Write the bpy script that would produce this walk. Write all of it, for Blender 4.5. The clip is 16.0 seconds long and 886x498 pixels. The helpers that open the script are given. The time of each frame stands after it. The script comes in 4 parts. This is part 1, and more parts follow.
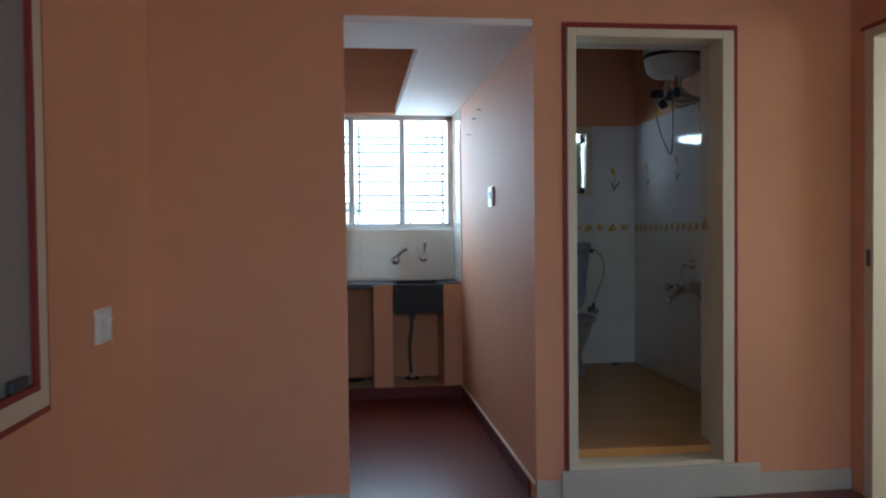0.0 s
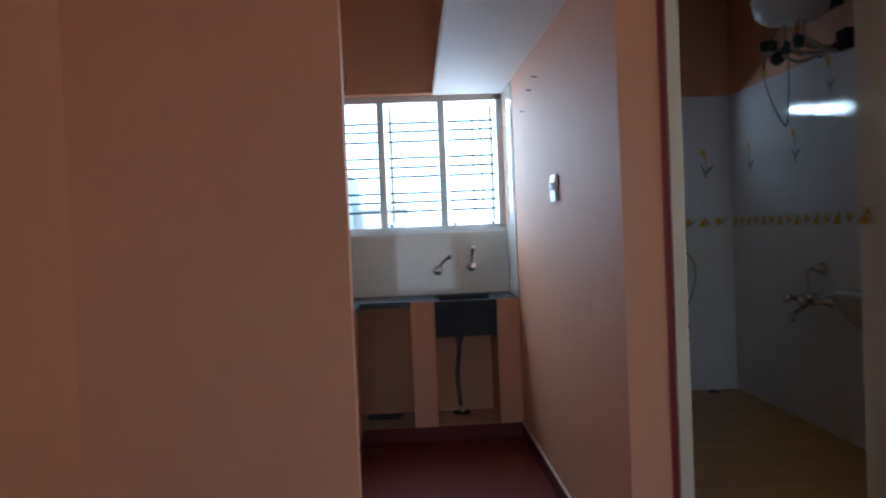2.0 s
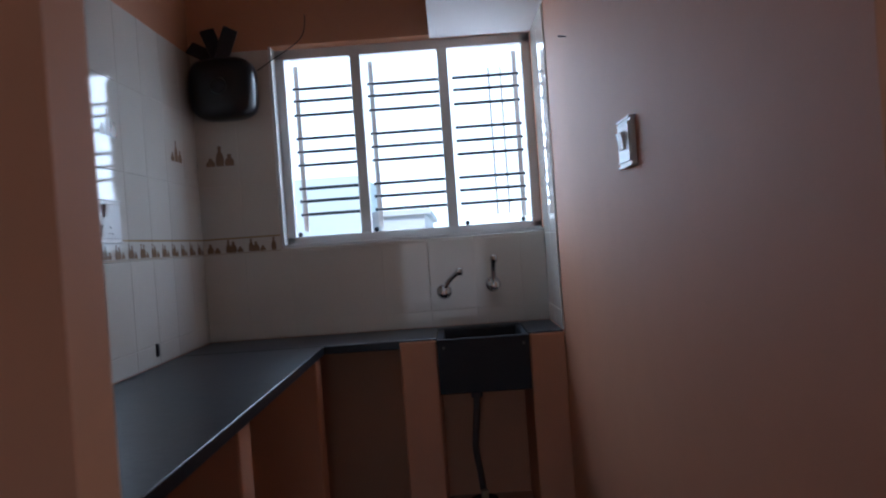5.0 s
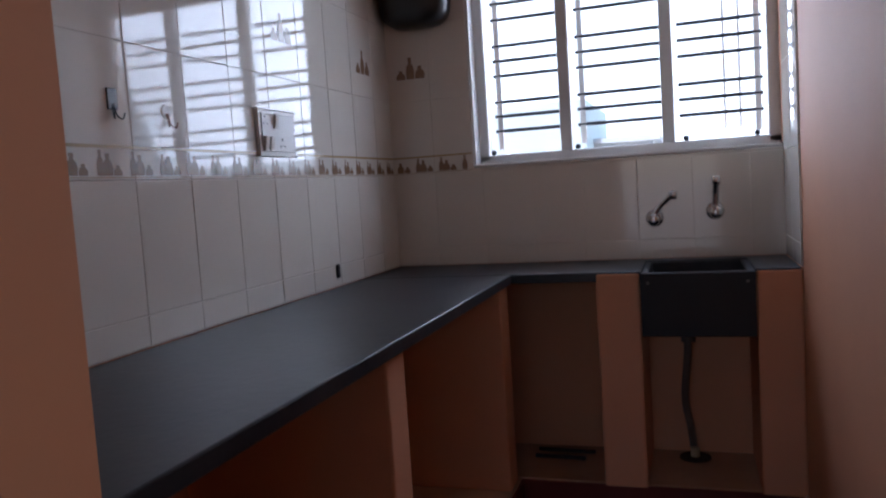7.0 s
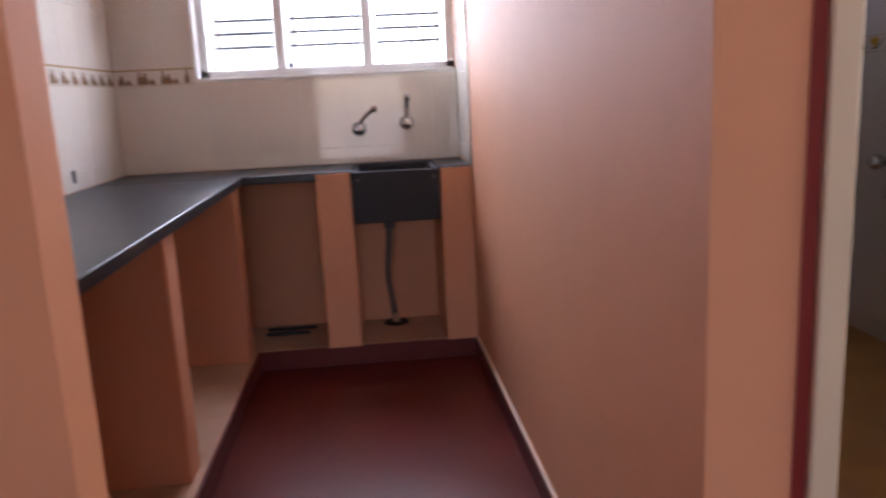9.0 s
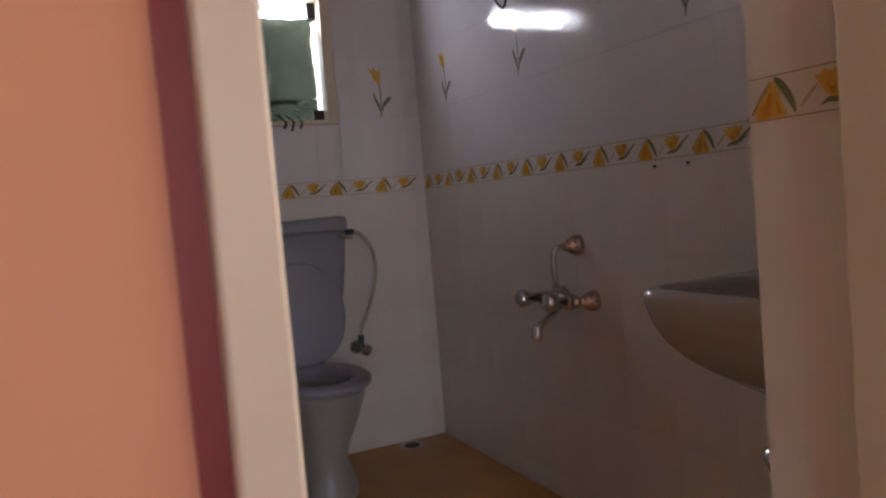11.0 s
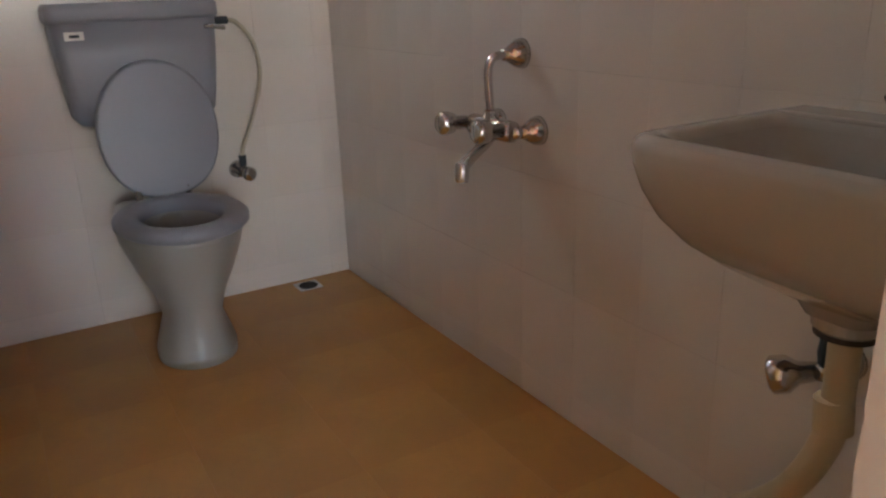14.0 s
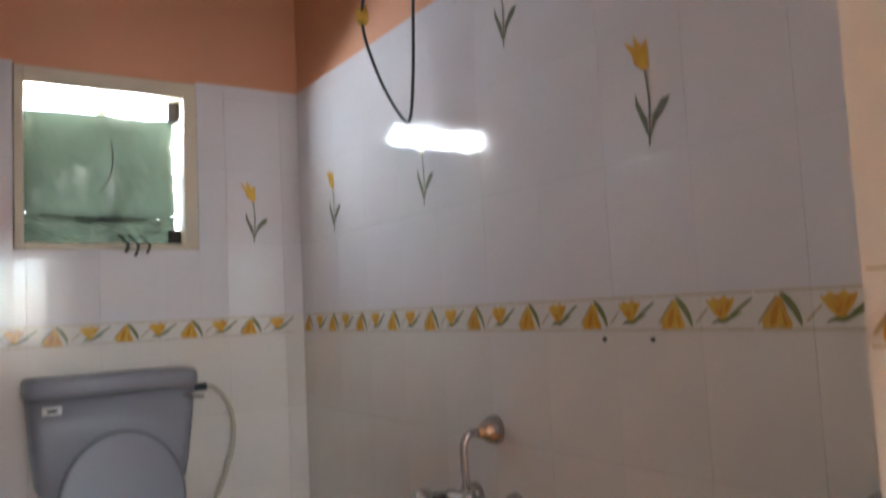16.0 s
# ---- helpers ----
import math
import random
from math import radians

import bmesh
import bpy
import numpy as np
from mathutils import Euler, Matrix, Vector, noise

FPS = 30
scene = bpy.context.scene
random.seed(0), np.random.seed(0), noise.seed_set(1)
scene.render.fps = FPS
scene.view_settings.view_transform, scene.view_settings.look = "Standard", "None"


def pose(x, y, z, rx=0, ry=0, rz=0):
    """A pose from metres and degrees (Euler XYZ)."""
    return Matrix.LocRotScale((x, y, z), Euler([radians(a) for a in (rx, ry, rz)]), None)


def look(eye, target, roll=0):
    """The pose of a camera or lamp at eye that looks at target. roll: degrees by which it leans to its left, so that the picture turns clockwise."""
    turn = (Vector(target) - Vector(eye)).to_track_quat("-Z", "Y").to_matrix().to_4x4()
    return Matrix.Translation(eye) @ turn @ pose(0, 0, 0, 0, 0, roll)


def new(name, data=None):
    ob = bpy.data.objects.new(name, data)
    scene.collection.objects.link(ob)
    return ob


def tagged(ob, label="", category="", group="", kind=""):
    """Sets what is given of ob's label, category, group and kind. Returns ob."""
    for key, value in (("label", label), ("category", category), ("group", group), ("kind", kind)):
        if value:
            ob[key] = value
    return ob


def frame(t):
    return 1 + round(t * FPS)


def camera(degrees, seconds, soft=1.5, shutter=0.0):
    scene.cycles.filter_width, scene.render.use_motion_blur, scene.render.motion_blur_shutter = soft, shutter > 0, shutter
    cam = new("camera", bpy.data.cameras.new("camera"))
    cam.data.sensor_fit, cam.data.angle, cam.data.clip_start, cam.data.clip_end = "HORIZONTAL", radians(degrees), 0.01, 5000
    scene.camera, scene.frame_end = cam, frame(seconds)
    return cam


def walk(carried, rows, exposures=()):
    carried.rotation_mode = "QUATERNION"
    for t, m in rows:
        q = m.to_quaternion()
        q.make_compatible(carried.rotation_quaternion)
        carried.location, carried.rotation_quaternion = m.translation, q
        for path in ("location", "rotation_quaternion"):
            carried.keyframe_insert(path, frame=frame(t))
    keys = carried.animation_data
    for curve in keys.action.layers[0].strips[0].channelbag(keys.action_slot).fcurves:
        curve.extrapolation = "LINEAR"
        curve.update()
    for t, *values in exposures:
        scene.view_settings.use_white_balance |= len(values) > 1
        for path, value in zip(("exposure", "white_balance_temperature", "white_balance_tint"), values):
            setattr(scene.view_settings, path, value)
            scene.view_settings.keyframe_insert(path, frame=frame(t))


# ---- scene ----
cam = camera(60.4, 16.0, soft=2.2, shutter=0.5)
PATH = [
    (0, (1.22, 0.357, 1.312), (1.447, 2.343, 1.263), -0.6),
    (0.5, (1.226, 0.626, 1.309), (1.476, 2.61, 1.266), -0.6),
    (1, (1.263, 0.858, 1.322), (1.529, 2.839, 1.269), -1.1),
    (1.5, (1.343, 1.161, 1.339), (1.529, 3.151, 1.281), -2.2),
    (2, (1.382, 1.446, 1.343), (1.46, 3.444, 1.293), -2.4),
    (2.5, (1.37, 1.747, 1.35), (1.406, 3.746, 1.318), -2.5),
    (3, (1.381, 1.983, 1.339), (1.439, 3.982, 1.315), -2.6),
    (3.5, (1.403, 2.265, 1.336), (1.456, 4.265, 1.311), -3.0),
    (3.7, (1.418, 2.365, 1.343), (1.457, 4.365, 1.319), -3.5),
    (5.8, (1.681, 3.365, 1.266), (1.519, 5.358, 1.25), -4.1),
    (6, (1.687, 3.401, 1.256), (1.414, 5.383, 1.246), -4.0),
    (6.5, (1.688, 3.447, 1.243), (1.2, 5.384, 1.156), -4.0),
    (7, (1.688, 3.448, 1.243), (1.065, 5.342, 1.085), -3.7),
    (7.5, (1.724, 3.383, 1.266), (1.173, 5.287, 1.036), -3.4),
    (8, (1.645, 3.213, 1.222), (1.336, 5.17, 0.947), -3.0),
    (8.5, (1.584, 3.008, 1.195), (1.512, 4.982, 0.869), -2.4),
    (9, (1.606, 2.885, 1.21), (1.772, 4.838, 0.813), -2.8),
    (9.5, (1.71, 2.936, 1.212), (2.167, 4.84, 0.802), -2.8),
    (10, (1.865, 3.048, 1.219), (2.636, 4.878, 0.975), -3.8),
    (10.2, (1.934, 3.104, 1.217), (2.726, 4.93, 1.025), -4.6),
    (12.3, (2.387, 3.759, 1.259), (3.287, 5.543, 1.173), -3.7),
    (12.5, (2.426, 3.792, 1.261), (3.302, 5.588, 1.181), -3.5),
    (13, (2.457, 3.858, 1.25), (3.363, 5.636, 1.117), -2.6),
    (13.5, (2.436, 3.872, 1.221), (3.398, 5.571, 0.791), -2.0),
    (14, (2.446, 3.872, 1.205), (3.396, 5.509, 0.558), -2.1),
    (14.5, (2.442, 3.865, 1.207), (3.421, 5.477, 0.541), -2.4),
    (15, (2.436, 3.864, 1.244), (3.483, 5.516, 0.825), -2.5),
    (15.5, (2.431, 3.859, 1.29), (3.522, 5.531, 1.172), -2.8),
    (16, (2.426, 3.861, 1.347), (3.526, 5.525, 1.502), -2.8),
]
EXPOSURES = [(0.0, 1.65, 4900, -4), (2.5, 1.32, 4850, 2), (3.7, 1.0, 4850, 4), (5.8, 0.30, 5300, 15), (7.0, 0.65, 5450, 19), (8.0, 1.65, 5750, 24),
             (9.0, 2.25, 6000, 25), (10.2, 2.3, 6200, 23), (12.3, 3.65, 5750, 21), (13.2, 3.7, 5850, 17), (14.5, 3.9, 6200, 9), (16.0, 3.95, 5800, 9)]
walk(cam, [(t, look(eye, target, roll)) for t, eye, target, roll in PATH], exposures=EXPOSURES)

# ---- sky, sun and the light of the openings ----
world = bpy.data.worlds.new("sky")
scene.world = world
world.use_nodes = True
wn = world.node_tree.nodes
sky = wn.new("ShaderNodeTexSky")
sky.sky_type, sky.sun_disc = 'NISHITA', False
sky.sun_elevation, sky.sun_rotation = radians(58), radians(200)
sky.air_density, sky.dust_density, sky.ozone_density = 1.0, 1.0, 1.0
wn["Background"].inputs[1].default_value = 0.15
world.node_tree.links.new(sky.outputs[0], wn["Background"].inputs[0])

sun = new("sun", bpy.data.lights.new("sun", 'SUN'))
sun.data.energy, sun.data.angle, sun.data.color = 3.6, radians(0.5), (1.0, 0.95, 0.88)
sun.matrix_world = look((0, -8, 14), (3, 2, 0))


def window_light(name, at, to, sx, sy, watts, colour=(1, 1, 1)):
    la = bpy.data.lights.new(name, 'AREA')
    la.shape, la.size, la.size_y, la.energy, la.color = 'RECTANGLE', sx, sy, watts, colour
    ob = new(name, la)
    ob.matrix_world = look(at, to)
    return ob


window_light("kitchen_window_light", (1.42, 7.45, 2.20), (1.42, 5.0, 1.0), 2.2, 1.6, 44, (0.90, 0.96, 1.0))
# fill lamp in an unseen opening, added behind the camera to brighten the hall
window_light("hall_fill_light", (1.40, -1.62, 1.35), (1.50, 3.0, 1.2), 1.3, 2.0, 1.8, (1.0, 0.96, 0.90))
window_light("hall_window_light", (3.10, -1.80, 1.72), (2.9, 3.0, 1.3), 0.80, 0.98, 1.0, (1.0, 0.97, 0.92))
for slot_x in (2.742, 2.978):
    window_light("bathroom_window_light", (slot_x, 6.505, 2.055), (slot_x + 0.35, 5.2, 1.30), 0.20, 0.024, 0.33, (0.90, 0.97, 1.0))
window_light("side_room_light", (5.2, 3.0, 1.6), (3.6, 3.0, 1.2), 1.2, 1.2, 10, (1.0, 0.97, 0.85))

# ---- materials ----


def material(name, colour, rough=0.6, metal=0.0, grain=0.0, grain_scale=40.0, stain=0.0, stain_scale=2.5, bump=0.0, bump_scale=60.0,
             stain_colour=None, per_piece=0.0, coat=0.0):
    """Principled material with two scales of colour variation and a fine relief."""
    m = bpy.data.materials.new(name)
    m.use_nodes = True
    t = m.node_tree
    n, l = t.nodes, t.links
    b = n["Principled BSDF"]
    b.inputs["Roughness"].default_value, b.inputs["Metallic"].default_value = rough, metal
    b.inputs["Coat Weight"].default_value = coat
    co = n.new("ShaderNodeTexCoord")
    if not (grain or stain or per_piece):
        b.inputs["Base Color"].default_value = (*colour, 1)
    else:
        src = n.new("ShaderNodeRGB")
        src.outputs[0].default_value = (*colour, 1)
        out = src.outputs[0]
        for amount, scale, other, detail in ((stain, stain_scale, stain_colour or tuple(c * 0.72 for c in colour), 5), (grain, grain_scale, tuple(c * 0.8 for c in colour), 3)):
            if amount:
                tex = n.new("ShaderNodeTexNoise")
                tex.inputs["Scale"].default_value, tex.inputs["Detail"].default_value = scale, detail
                l.new(co.outputs["Object"], tex.inputs["Vector"])
                ramp = n.new("ShaderNodeMapRange")
                ramp.inputs["From Min"].default_value, ramp.inputs["From Max"].default_value = 0.4, 0.75
                ramp.inputs["To Max"].default_value = amount
                l.new(tex.outputs["Fac"], ramp.inputs["Value"])
                mix = n.new("ShaderNodeMix")
                mix.data_type = 'RGBA'
                mix.inputs["B"].default_value = (*other, 1)
                mix.inputs[7].default_value = (*other, 1)
                l.new(ramp.outputs[0], mix.inputs[0])
                l.new(out, mix.inputs[6])
                out = mix.outputs[2]
        if per_piece:
            info = n.new("ShaderNodeObjectInfo")
            ramp = n.new("ShaderNodeMapRange")
            ramp.inputs["To Min"].default_value, ramp.inputs["To Max"].default_value = 1 - per_piece, 1.0
            l.new(info.outputs["Random"], ramp.inputs["Value"])
            hsv = n.new("ShaderNodeHueSaturation")
            l.new(ramp.outputs[0], hsv.inputs["Value"])
            l.new(out, hsv.inputs["Color"])
            out = hsv.outputs[0]
        l.new(out, b.inputs["Base Color"])
    if bump:
        tex = n.new("ShaderNodeTexNoise")
        tex.inputs["Scale"].default_value, tex.inputs["Detail"].default_value = bump_scale, 4
        l.new(co.outputs["Object"], tex.inputs["Vector"])
        bm_ = n.new("ShaderNodeBump")
        bm_.inputs["Strength"].default_value, bm_.inputs["Distance"].default_value = bump, 0.01
        l.new(tex.outputs["Fac"], bm_.inputs["Height"])
        l.new(bm_.outputs[0], b.inputs["Normal"])
    return m


def add_cell_relief(m, scale, strength):
    """Pebbled relief of small rings, as pressed into bathroom tiles."""
    n, l = m.node_tree.nodes, m.node_tree.links
    co = n.new("ShaderNodeTexCoord")
    v = n.new("ShaderNodeTexVoronoi")
    v.feature = 'DISTANCE_TO_EDGE'
    v.inputs["Scale"].default_value = scale
    l.new(co.outputs["Object"], v.inputs["Vector"])
    r = n.new("ShaderNodeMapRange")
    r.inputs["From Max"].default_value = 0.12
    l.new(v.outputs["Distance"], r.inputs["Value"])
    bp = n.new("ShaderNodeBump")
    bp.inputs["Strength"].default_value, bp.inputs["Distance"].default_value = strength, 0.004
    l.new(r.outputs[0], bp.inputs["Height"])
    l.new(bp.outputs[0], n["Principled BSDF"].inputs["Normal"])


PEACH = (0.64, 0.310, 0.168)
M_WALL = material("peach_wall_paint", PEACH, 0.68, grain=0.15, grain_scale=9, stain=0.25, stain_scale=1.3, bump=0.03, bump_scale=90)
M_CEIL = material("white_ceiling_paint", (0.78, 0.74, 0.72), 0.7, stain=0.15, stain_scale=2, bump=0.1, bump_scale=80)
M_FLOOR = material("red_oxide_floor", (0.14, 0.022, 0.016), 0.28, grain=0.3, grain_scale=14, stain=0.5, stain_scale=2.2, stain_colour=(0.06, 0.012, 0.01), bump=0.05, bump_scale=25)
M_SKIRT_RED = material("red_oxide_skirting", (0.12, 0.017, 0.013), 0.7, grain=0.3, grain_scale=20, stain=0.4)
M_SKIRT = material("grey_cement_skirting", (0.50, 0.46, 0.38), 0.6, stain=0.4, stain_scale=3, grain=0.2)
M_CREAM_LINE = material("cream_paint_line", (0.72, 0.55, 0.42), 0.55, stain=0.3, stain_scale=6)
M_PLATFORM = material("worn_cement", (0.55, 0.36, 0.24), 0.6, stain=0.6, stain_scale=5, stain_colour=(0.38, 0.24, 0.16), grain=0.3, grain_scale=60, bump=0.1)
M_SLATE = material("dark_slate", (0.018, 0.024, 0.033), 0.34, stain=0.8, stain_scale=4, stain_colour=(0.038, 0.043, 0.048), grain=0.4, grain_scale=50, bump=0.06, bump_scale=40)
M_SLATE.node_tree.nodes["Principled BSDF"].inputs["Specular IOR Level"].default_value = 0.3
M_SINK = material("black_stone", (0.006, 0.007, 0.012), 0.62, stain=0.6, stain_scale=7, stain_colour=(0.014, 0.014, 0.018), bump=0.08, bump_scale=30)
M_TILE_K = material("cream_glazed_tile", (0.74, 0.70, 0.62), 0.05, stain=0.12, stain_scale=3, per_piece=0.05, bump=0.015, bump_scale=9)
M_GROUT = material("pale_grout", (0.72, 0.68, 0.60), 0.8, grain=0.3, grain_scale=80)
M_TILE_B = material("pale_lilac_glazed_tile", (0.70, 0.67, 0.68), 0.025, stain=0.15, stain_scale=3, per_piece=0.02)
add_cell_relief(M_TILE_B, 75, 0.025)
M_TILE_B2 = material("warm_white_glazed_tile", (0.70, 0.65, 0.59), 0.12, stain=0.25, stain_scale=2.2)
add_cell_relief(M_TILE_B2, 75, 0.05)
M_BAND_B = material("ivory_border_tile", (0.70, 0.66, 0.60), 0.12, stain=0.1)
M_ORANGE = material("orange_flower_print", (0.66, 0.42, 0.07), 0.15, stain=0.8, stain_scale=38, stain_colour=(0.56, 0.24, 0.03))
M_PETAL = material("deep_orange_petal_print", (0.56, 0.25, 0.03), 0.15, stain=0.5, stain_scale=60)
M_GREEN = material("olive_leaf_print", (0.20, 0.21, 0.08), 0.2, stain=0.5, stain_scale=40)
M_LEAFGREY = material("grey_green_leaf_print", (0.16, 0.17, 0.11), 0.2, stain=0.5, stain_scale=50)
M_BROWN = material("brown_jar_print", (0.27, 0.17, 0.10), 0.2, stain=0.6, stain_scale=50)
M_LINE = material("tan_border_print", (0.44, 0.33, 0.17), 0.2, stain=0.4, stain_scale=30)
M_GROUT_B = material("bathroom_grout", (0.66, 0.62, 0.58), 0.7, grain=0.2, grain_scale=80)
M_FLOOR_B = material("ochre_floor_tile", (0.56, 0.28, 0.07), 0.38, stain=0.6, stain_scale=3.2, stain_colour=(0.42, 0.19, 0.045), grain=0.3, grain_scale=35, per_piece=0.05, bump=0.05)
M_FRAME = material("cream_enamel_paint", (0.62, 0.54, 0.40), 0.42, stain=0.25, stain_scale=5, bump=0.05, bump_scale=30)
M_LEAF = material("yellow_cream_enamel", (0.62, 0.45, 0.22), 0.42, stain=0.25, stain_scale=4, bump=0.05, bump_scale=20)
M_RED = material("oxide_red_stripe", (0.22, 0.018, 0.014), 0.5, stain=0.2, stain_scale=8)
M_WHITE = material("white_enamel_metal", (0.74, 0.74, 0.72), 0.4, stain=0.2, stain_scale=6)
M_BAR = material("dark_blue_iron_bar", (0.025, 0.035, 0.045), 0.5, grain=0.3, grain_scale=60)
M_CHROME = material("worn_chrome", (0.62, 0.60, 0.58), 0.16, metal=1.0, stain=0.35, stain_scale=30, stain_colour=(0.35, 0.30, 0.25))
M_CERAMIC = material("grey_ivory_ceramic", (0.31, 0.295, 0.265), 0.28, stain=0.25, stain_scale=4)
M_BASIN = material("beige_basin_ceramic", (0.40, 0.37, 0.33), 0.12, stain=0.2, stain_scale=4, coat=0.3)
M_SEAT = material("pale_blue_grey_plastic", (0.24, 0.24, 0.27), 0.42, stain=0.15, stain_scale=5)
M_PLASTIC = material("white_switch_plastic", (0.72, 0.70, 0.66), 0.35, stain=0.2, stain_scale=20)
M_BLACK = material("black_plastic", (0.012, 0.012, 0.014), 0.3, stain=0.3, stain_scale=20)
# near-black for small dark parts, and for shade of holes put into colour
M_DARK = material("dark_parts_and_hole_shade", (0.03, 0.022, 0.018), 0.8, grain=0.3)
M_PVC = material("yellowed_pvc", (0.50, 0.40, 0.25), 0.45, stain=0.4, stain_scale=12)
M_WASTE = material("dull_grey_plastic", (0.12, 0.10, 0.09), 0.5, stain=0.4, stain_scale=12)
M_HOSE = material("clear_braided_hose", (0.45, 0.40, 0.30), 0.35, stain=0.4, stain_scale=40)
M_GEYSER = material("white_geyser_enamel", (0.66, 0.66, 0.66), 0.3, stain=0.2)
M_YELLOW = material("yellow_wall_paint", (0.75, 0.60, 0.10), 0.6, stain=0.2, bump=0.1)
M_CONCRETE = material("pale_concrete", (0.62, 0.64, 0.62), 0.8, stain=0.4, stain_scale=0.8, grain=0.2)
M_MINT = material("pale_mint_paint", (0.60, 0.70, 0.66), 0.7, stain=0.3, stain_scale=1.0)
M_GROUND = material("dusty_ground", (0.42, 0.36, 0.29), 0.9, stain=0.5, stain_scale=0.3, grain=0.3)
M_REDPOT = material("red_plastic_bucket", (0.60, 0.06, 0.05), 0.4, stain=0.2)


def glass_like(name, colour, rough, transmission):
    m = material(name, colour, rough)
    b = m.node_tree.nodes["Principled BSDF"]
    b.inputs["Transmission Weight"].default_value = transmission
    return m


def sheeting(name, colour):
    """Thin translucent plastic: light passes diffusely and it keeps a gloss."""
    m = material(name, colour, 0.25, stain=0.5, stain_scale=9, bump=0.35, bump_scale=14)
    n, l = m.node_tree.nodes, m.node_tree.links
    b = n["Principled BSDF"]
    tr = n.new("ShaderNodeBsdfTranslucent")
    tr.inputs[0].default_value = (colour[0] * 1.7, colour[1] * 1.5, colour[2] * 1.4, 1)
    mix = n.new("ShaderNodeMixShader")
    mix.inputs[0].default_value = 0.12
    l.new(b.outputs[0], mix.inputs[1])
    l.new(tr.outputs[0], mix.inputs[2])
    l.new(mix.outputs[0], n["Material Output"].inputs[0])
    return m


M_GLASS = glass_like("dusty_grey_glass", (0.25, 0.26, 0.26), 0.25, 0.0)
M_SHEET = sheeting("green_plastic_sheet", (0.045, 0.062, 0.044))

# ---- building helpers ----
BASE = {}


def thing(name, at, label="", category="", group="", kind=""):
    e = new(name)
    e.empty_display_size = 0.05
    e.location = at
    BASE[e.name] = Vector(at)
    return tagged(e, label, category, group, kind)


def part(name, bm, mat, parent=None, label="", smooth=False, category="", kind=""):
    """Links a bmesh given in world metres as one mesh object, under a thing or a part."""
    me = bpy.data.meshes.new(name)
    base = BASE[parent.name] if parent is not None else Vector((0, 0, 0))
    bmesh.ops.translate(bm, verts=bm.verts, vec=-base)
    bmesh.ops.recalc_face_normals(bm, faces=bm.faces)
    for f in bm.faces:
        f.smooth = smooth
    bm.to_mesh(me)
    bm.free()
    for m in (mat if isinstance(mat, (list, tuple)) else (mat,)):
        me.materials.append(m)
    ob = new(name, me)
    if parent is not None:
        ob.parent = parent
    BASE[ob.name] = base
    return tagged(ob, label, category, "", kind)


def add_box(bm, x0, x1, y0, y1, z0, z1, bevel=0.0, mi=0):
    g = bmesh.ops.create_cube(bm, size=1.0)
    vs = g["verts"]
    for v in vs:
        v.co = Vector((x0 + (v.co.x + .5) * (x1 - x0), y0 + (v.co.y + .5) * (y1 - y0), z0 + (v.co.z + .5) * (z1 - z0)))
    fs = {f for v in vs for f in v.link_faces}
    for f in fs:
        f.material_index = mi
    if bevel:
        bmesh.ops.bevel(bm, geom=list({e for v in vs for e in v.link_edges}), offset=bevel, segments=2, affect='EDGES', profile=0.5)
    return bm


def box(x0, x1, y0, y1, z0, z1, bevel=0.0):
    return add_box(bmesh.new(), x0, x1, y0, y1, z0, z1, bevel)


def boxes(*rows, bevel=0.0):
    bm = bmesh.new()
    for r in rows:
        add_box(bm, *r, bevel=bevel)
    return bm


def lathe(profile, at, axis=(0, 0, 1), segs=24):
    """Turned solid: profile rows (radius, height) along the axis from at."""
    bm = bmesh.new()
    q = Vector((0, 0, 1)).rotation_difference(Vector(axis).normalized())
    rings = []
    for r, h in profile:
        rings.append([bm.verts.new(Vector(at) + q @ Vector((r * math.cos(2 * math.pi * k / segs), r * math.sin(2 * math.pi * k / segs), h))) for k in range(segs)])
    for a, b in zip(rings, rings[1:]):
        for k in range(segs):
            bm.faces.new((a[k], a[(k + 1) % segs], b[(k + 1) % segs], b[k]))
    bm.faces.new(rings[0][::-1])
    bm.faces.new(rings[-1])
    return bm


def tube(points, radius, segs=10, steps=8):
    """Round pipe along a smooth line through the points."""
    ps = [Vector(p) for p in points]
    line = []
    for i in range(len(ps) - 1):
        a, b, c, d = ps[max(i - 1, 0)], ps[i], ps[i + 1], ps[min(i + 2, len(ps) - 1)]
        n = steps if len(ps) > 2 else 1
        for k in range(n):
            u = k / n
            line.append(0.5 * (2 * b + (c - a) * u + (2 * a - 5 * b + 4 * c - d) * u * u + (3 * b - a - 3 * c + d) * u ** 3))
    line.append(ps[-1])
    bm = bmesh.new()
    rings, up = [], Vector((0.13, 0.31, 0.94)).normalized()
    for i, p in enumerate(line):
        tan = (line[min(i + 1, len(line) - 1)] - line[max(i - 1, 0)]).normalized()
        s = tan.cross(up).normalized()
        up = s.cross(tan).normalized()
        rings.append([bm.verts.new(p + radius * (math.cos(2 * math.pi * k / segs) * s + math.sin(2 * math.pi * k / segs) * up)) for k in range(segs)])
    for a, b in zip(rings, rings[1:]):
        for k in range(segs):
            bm.faces.new((a[k], a[(k + 1) % segs], b[(k + 1) % segs], b[k]))
    bm.faces.new(rings[0][::-1])
    bm.faces.new(rings[-1])
    return bm


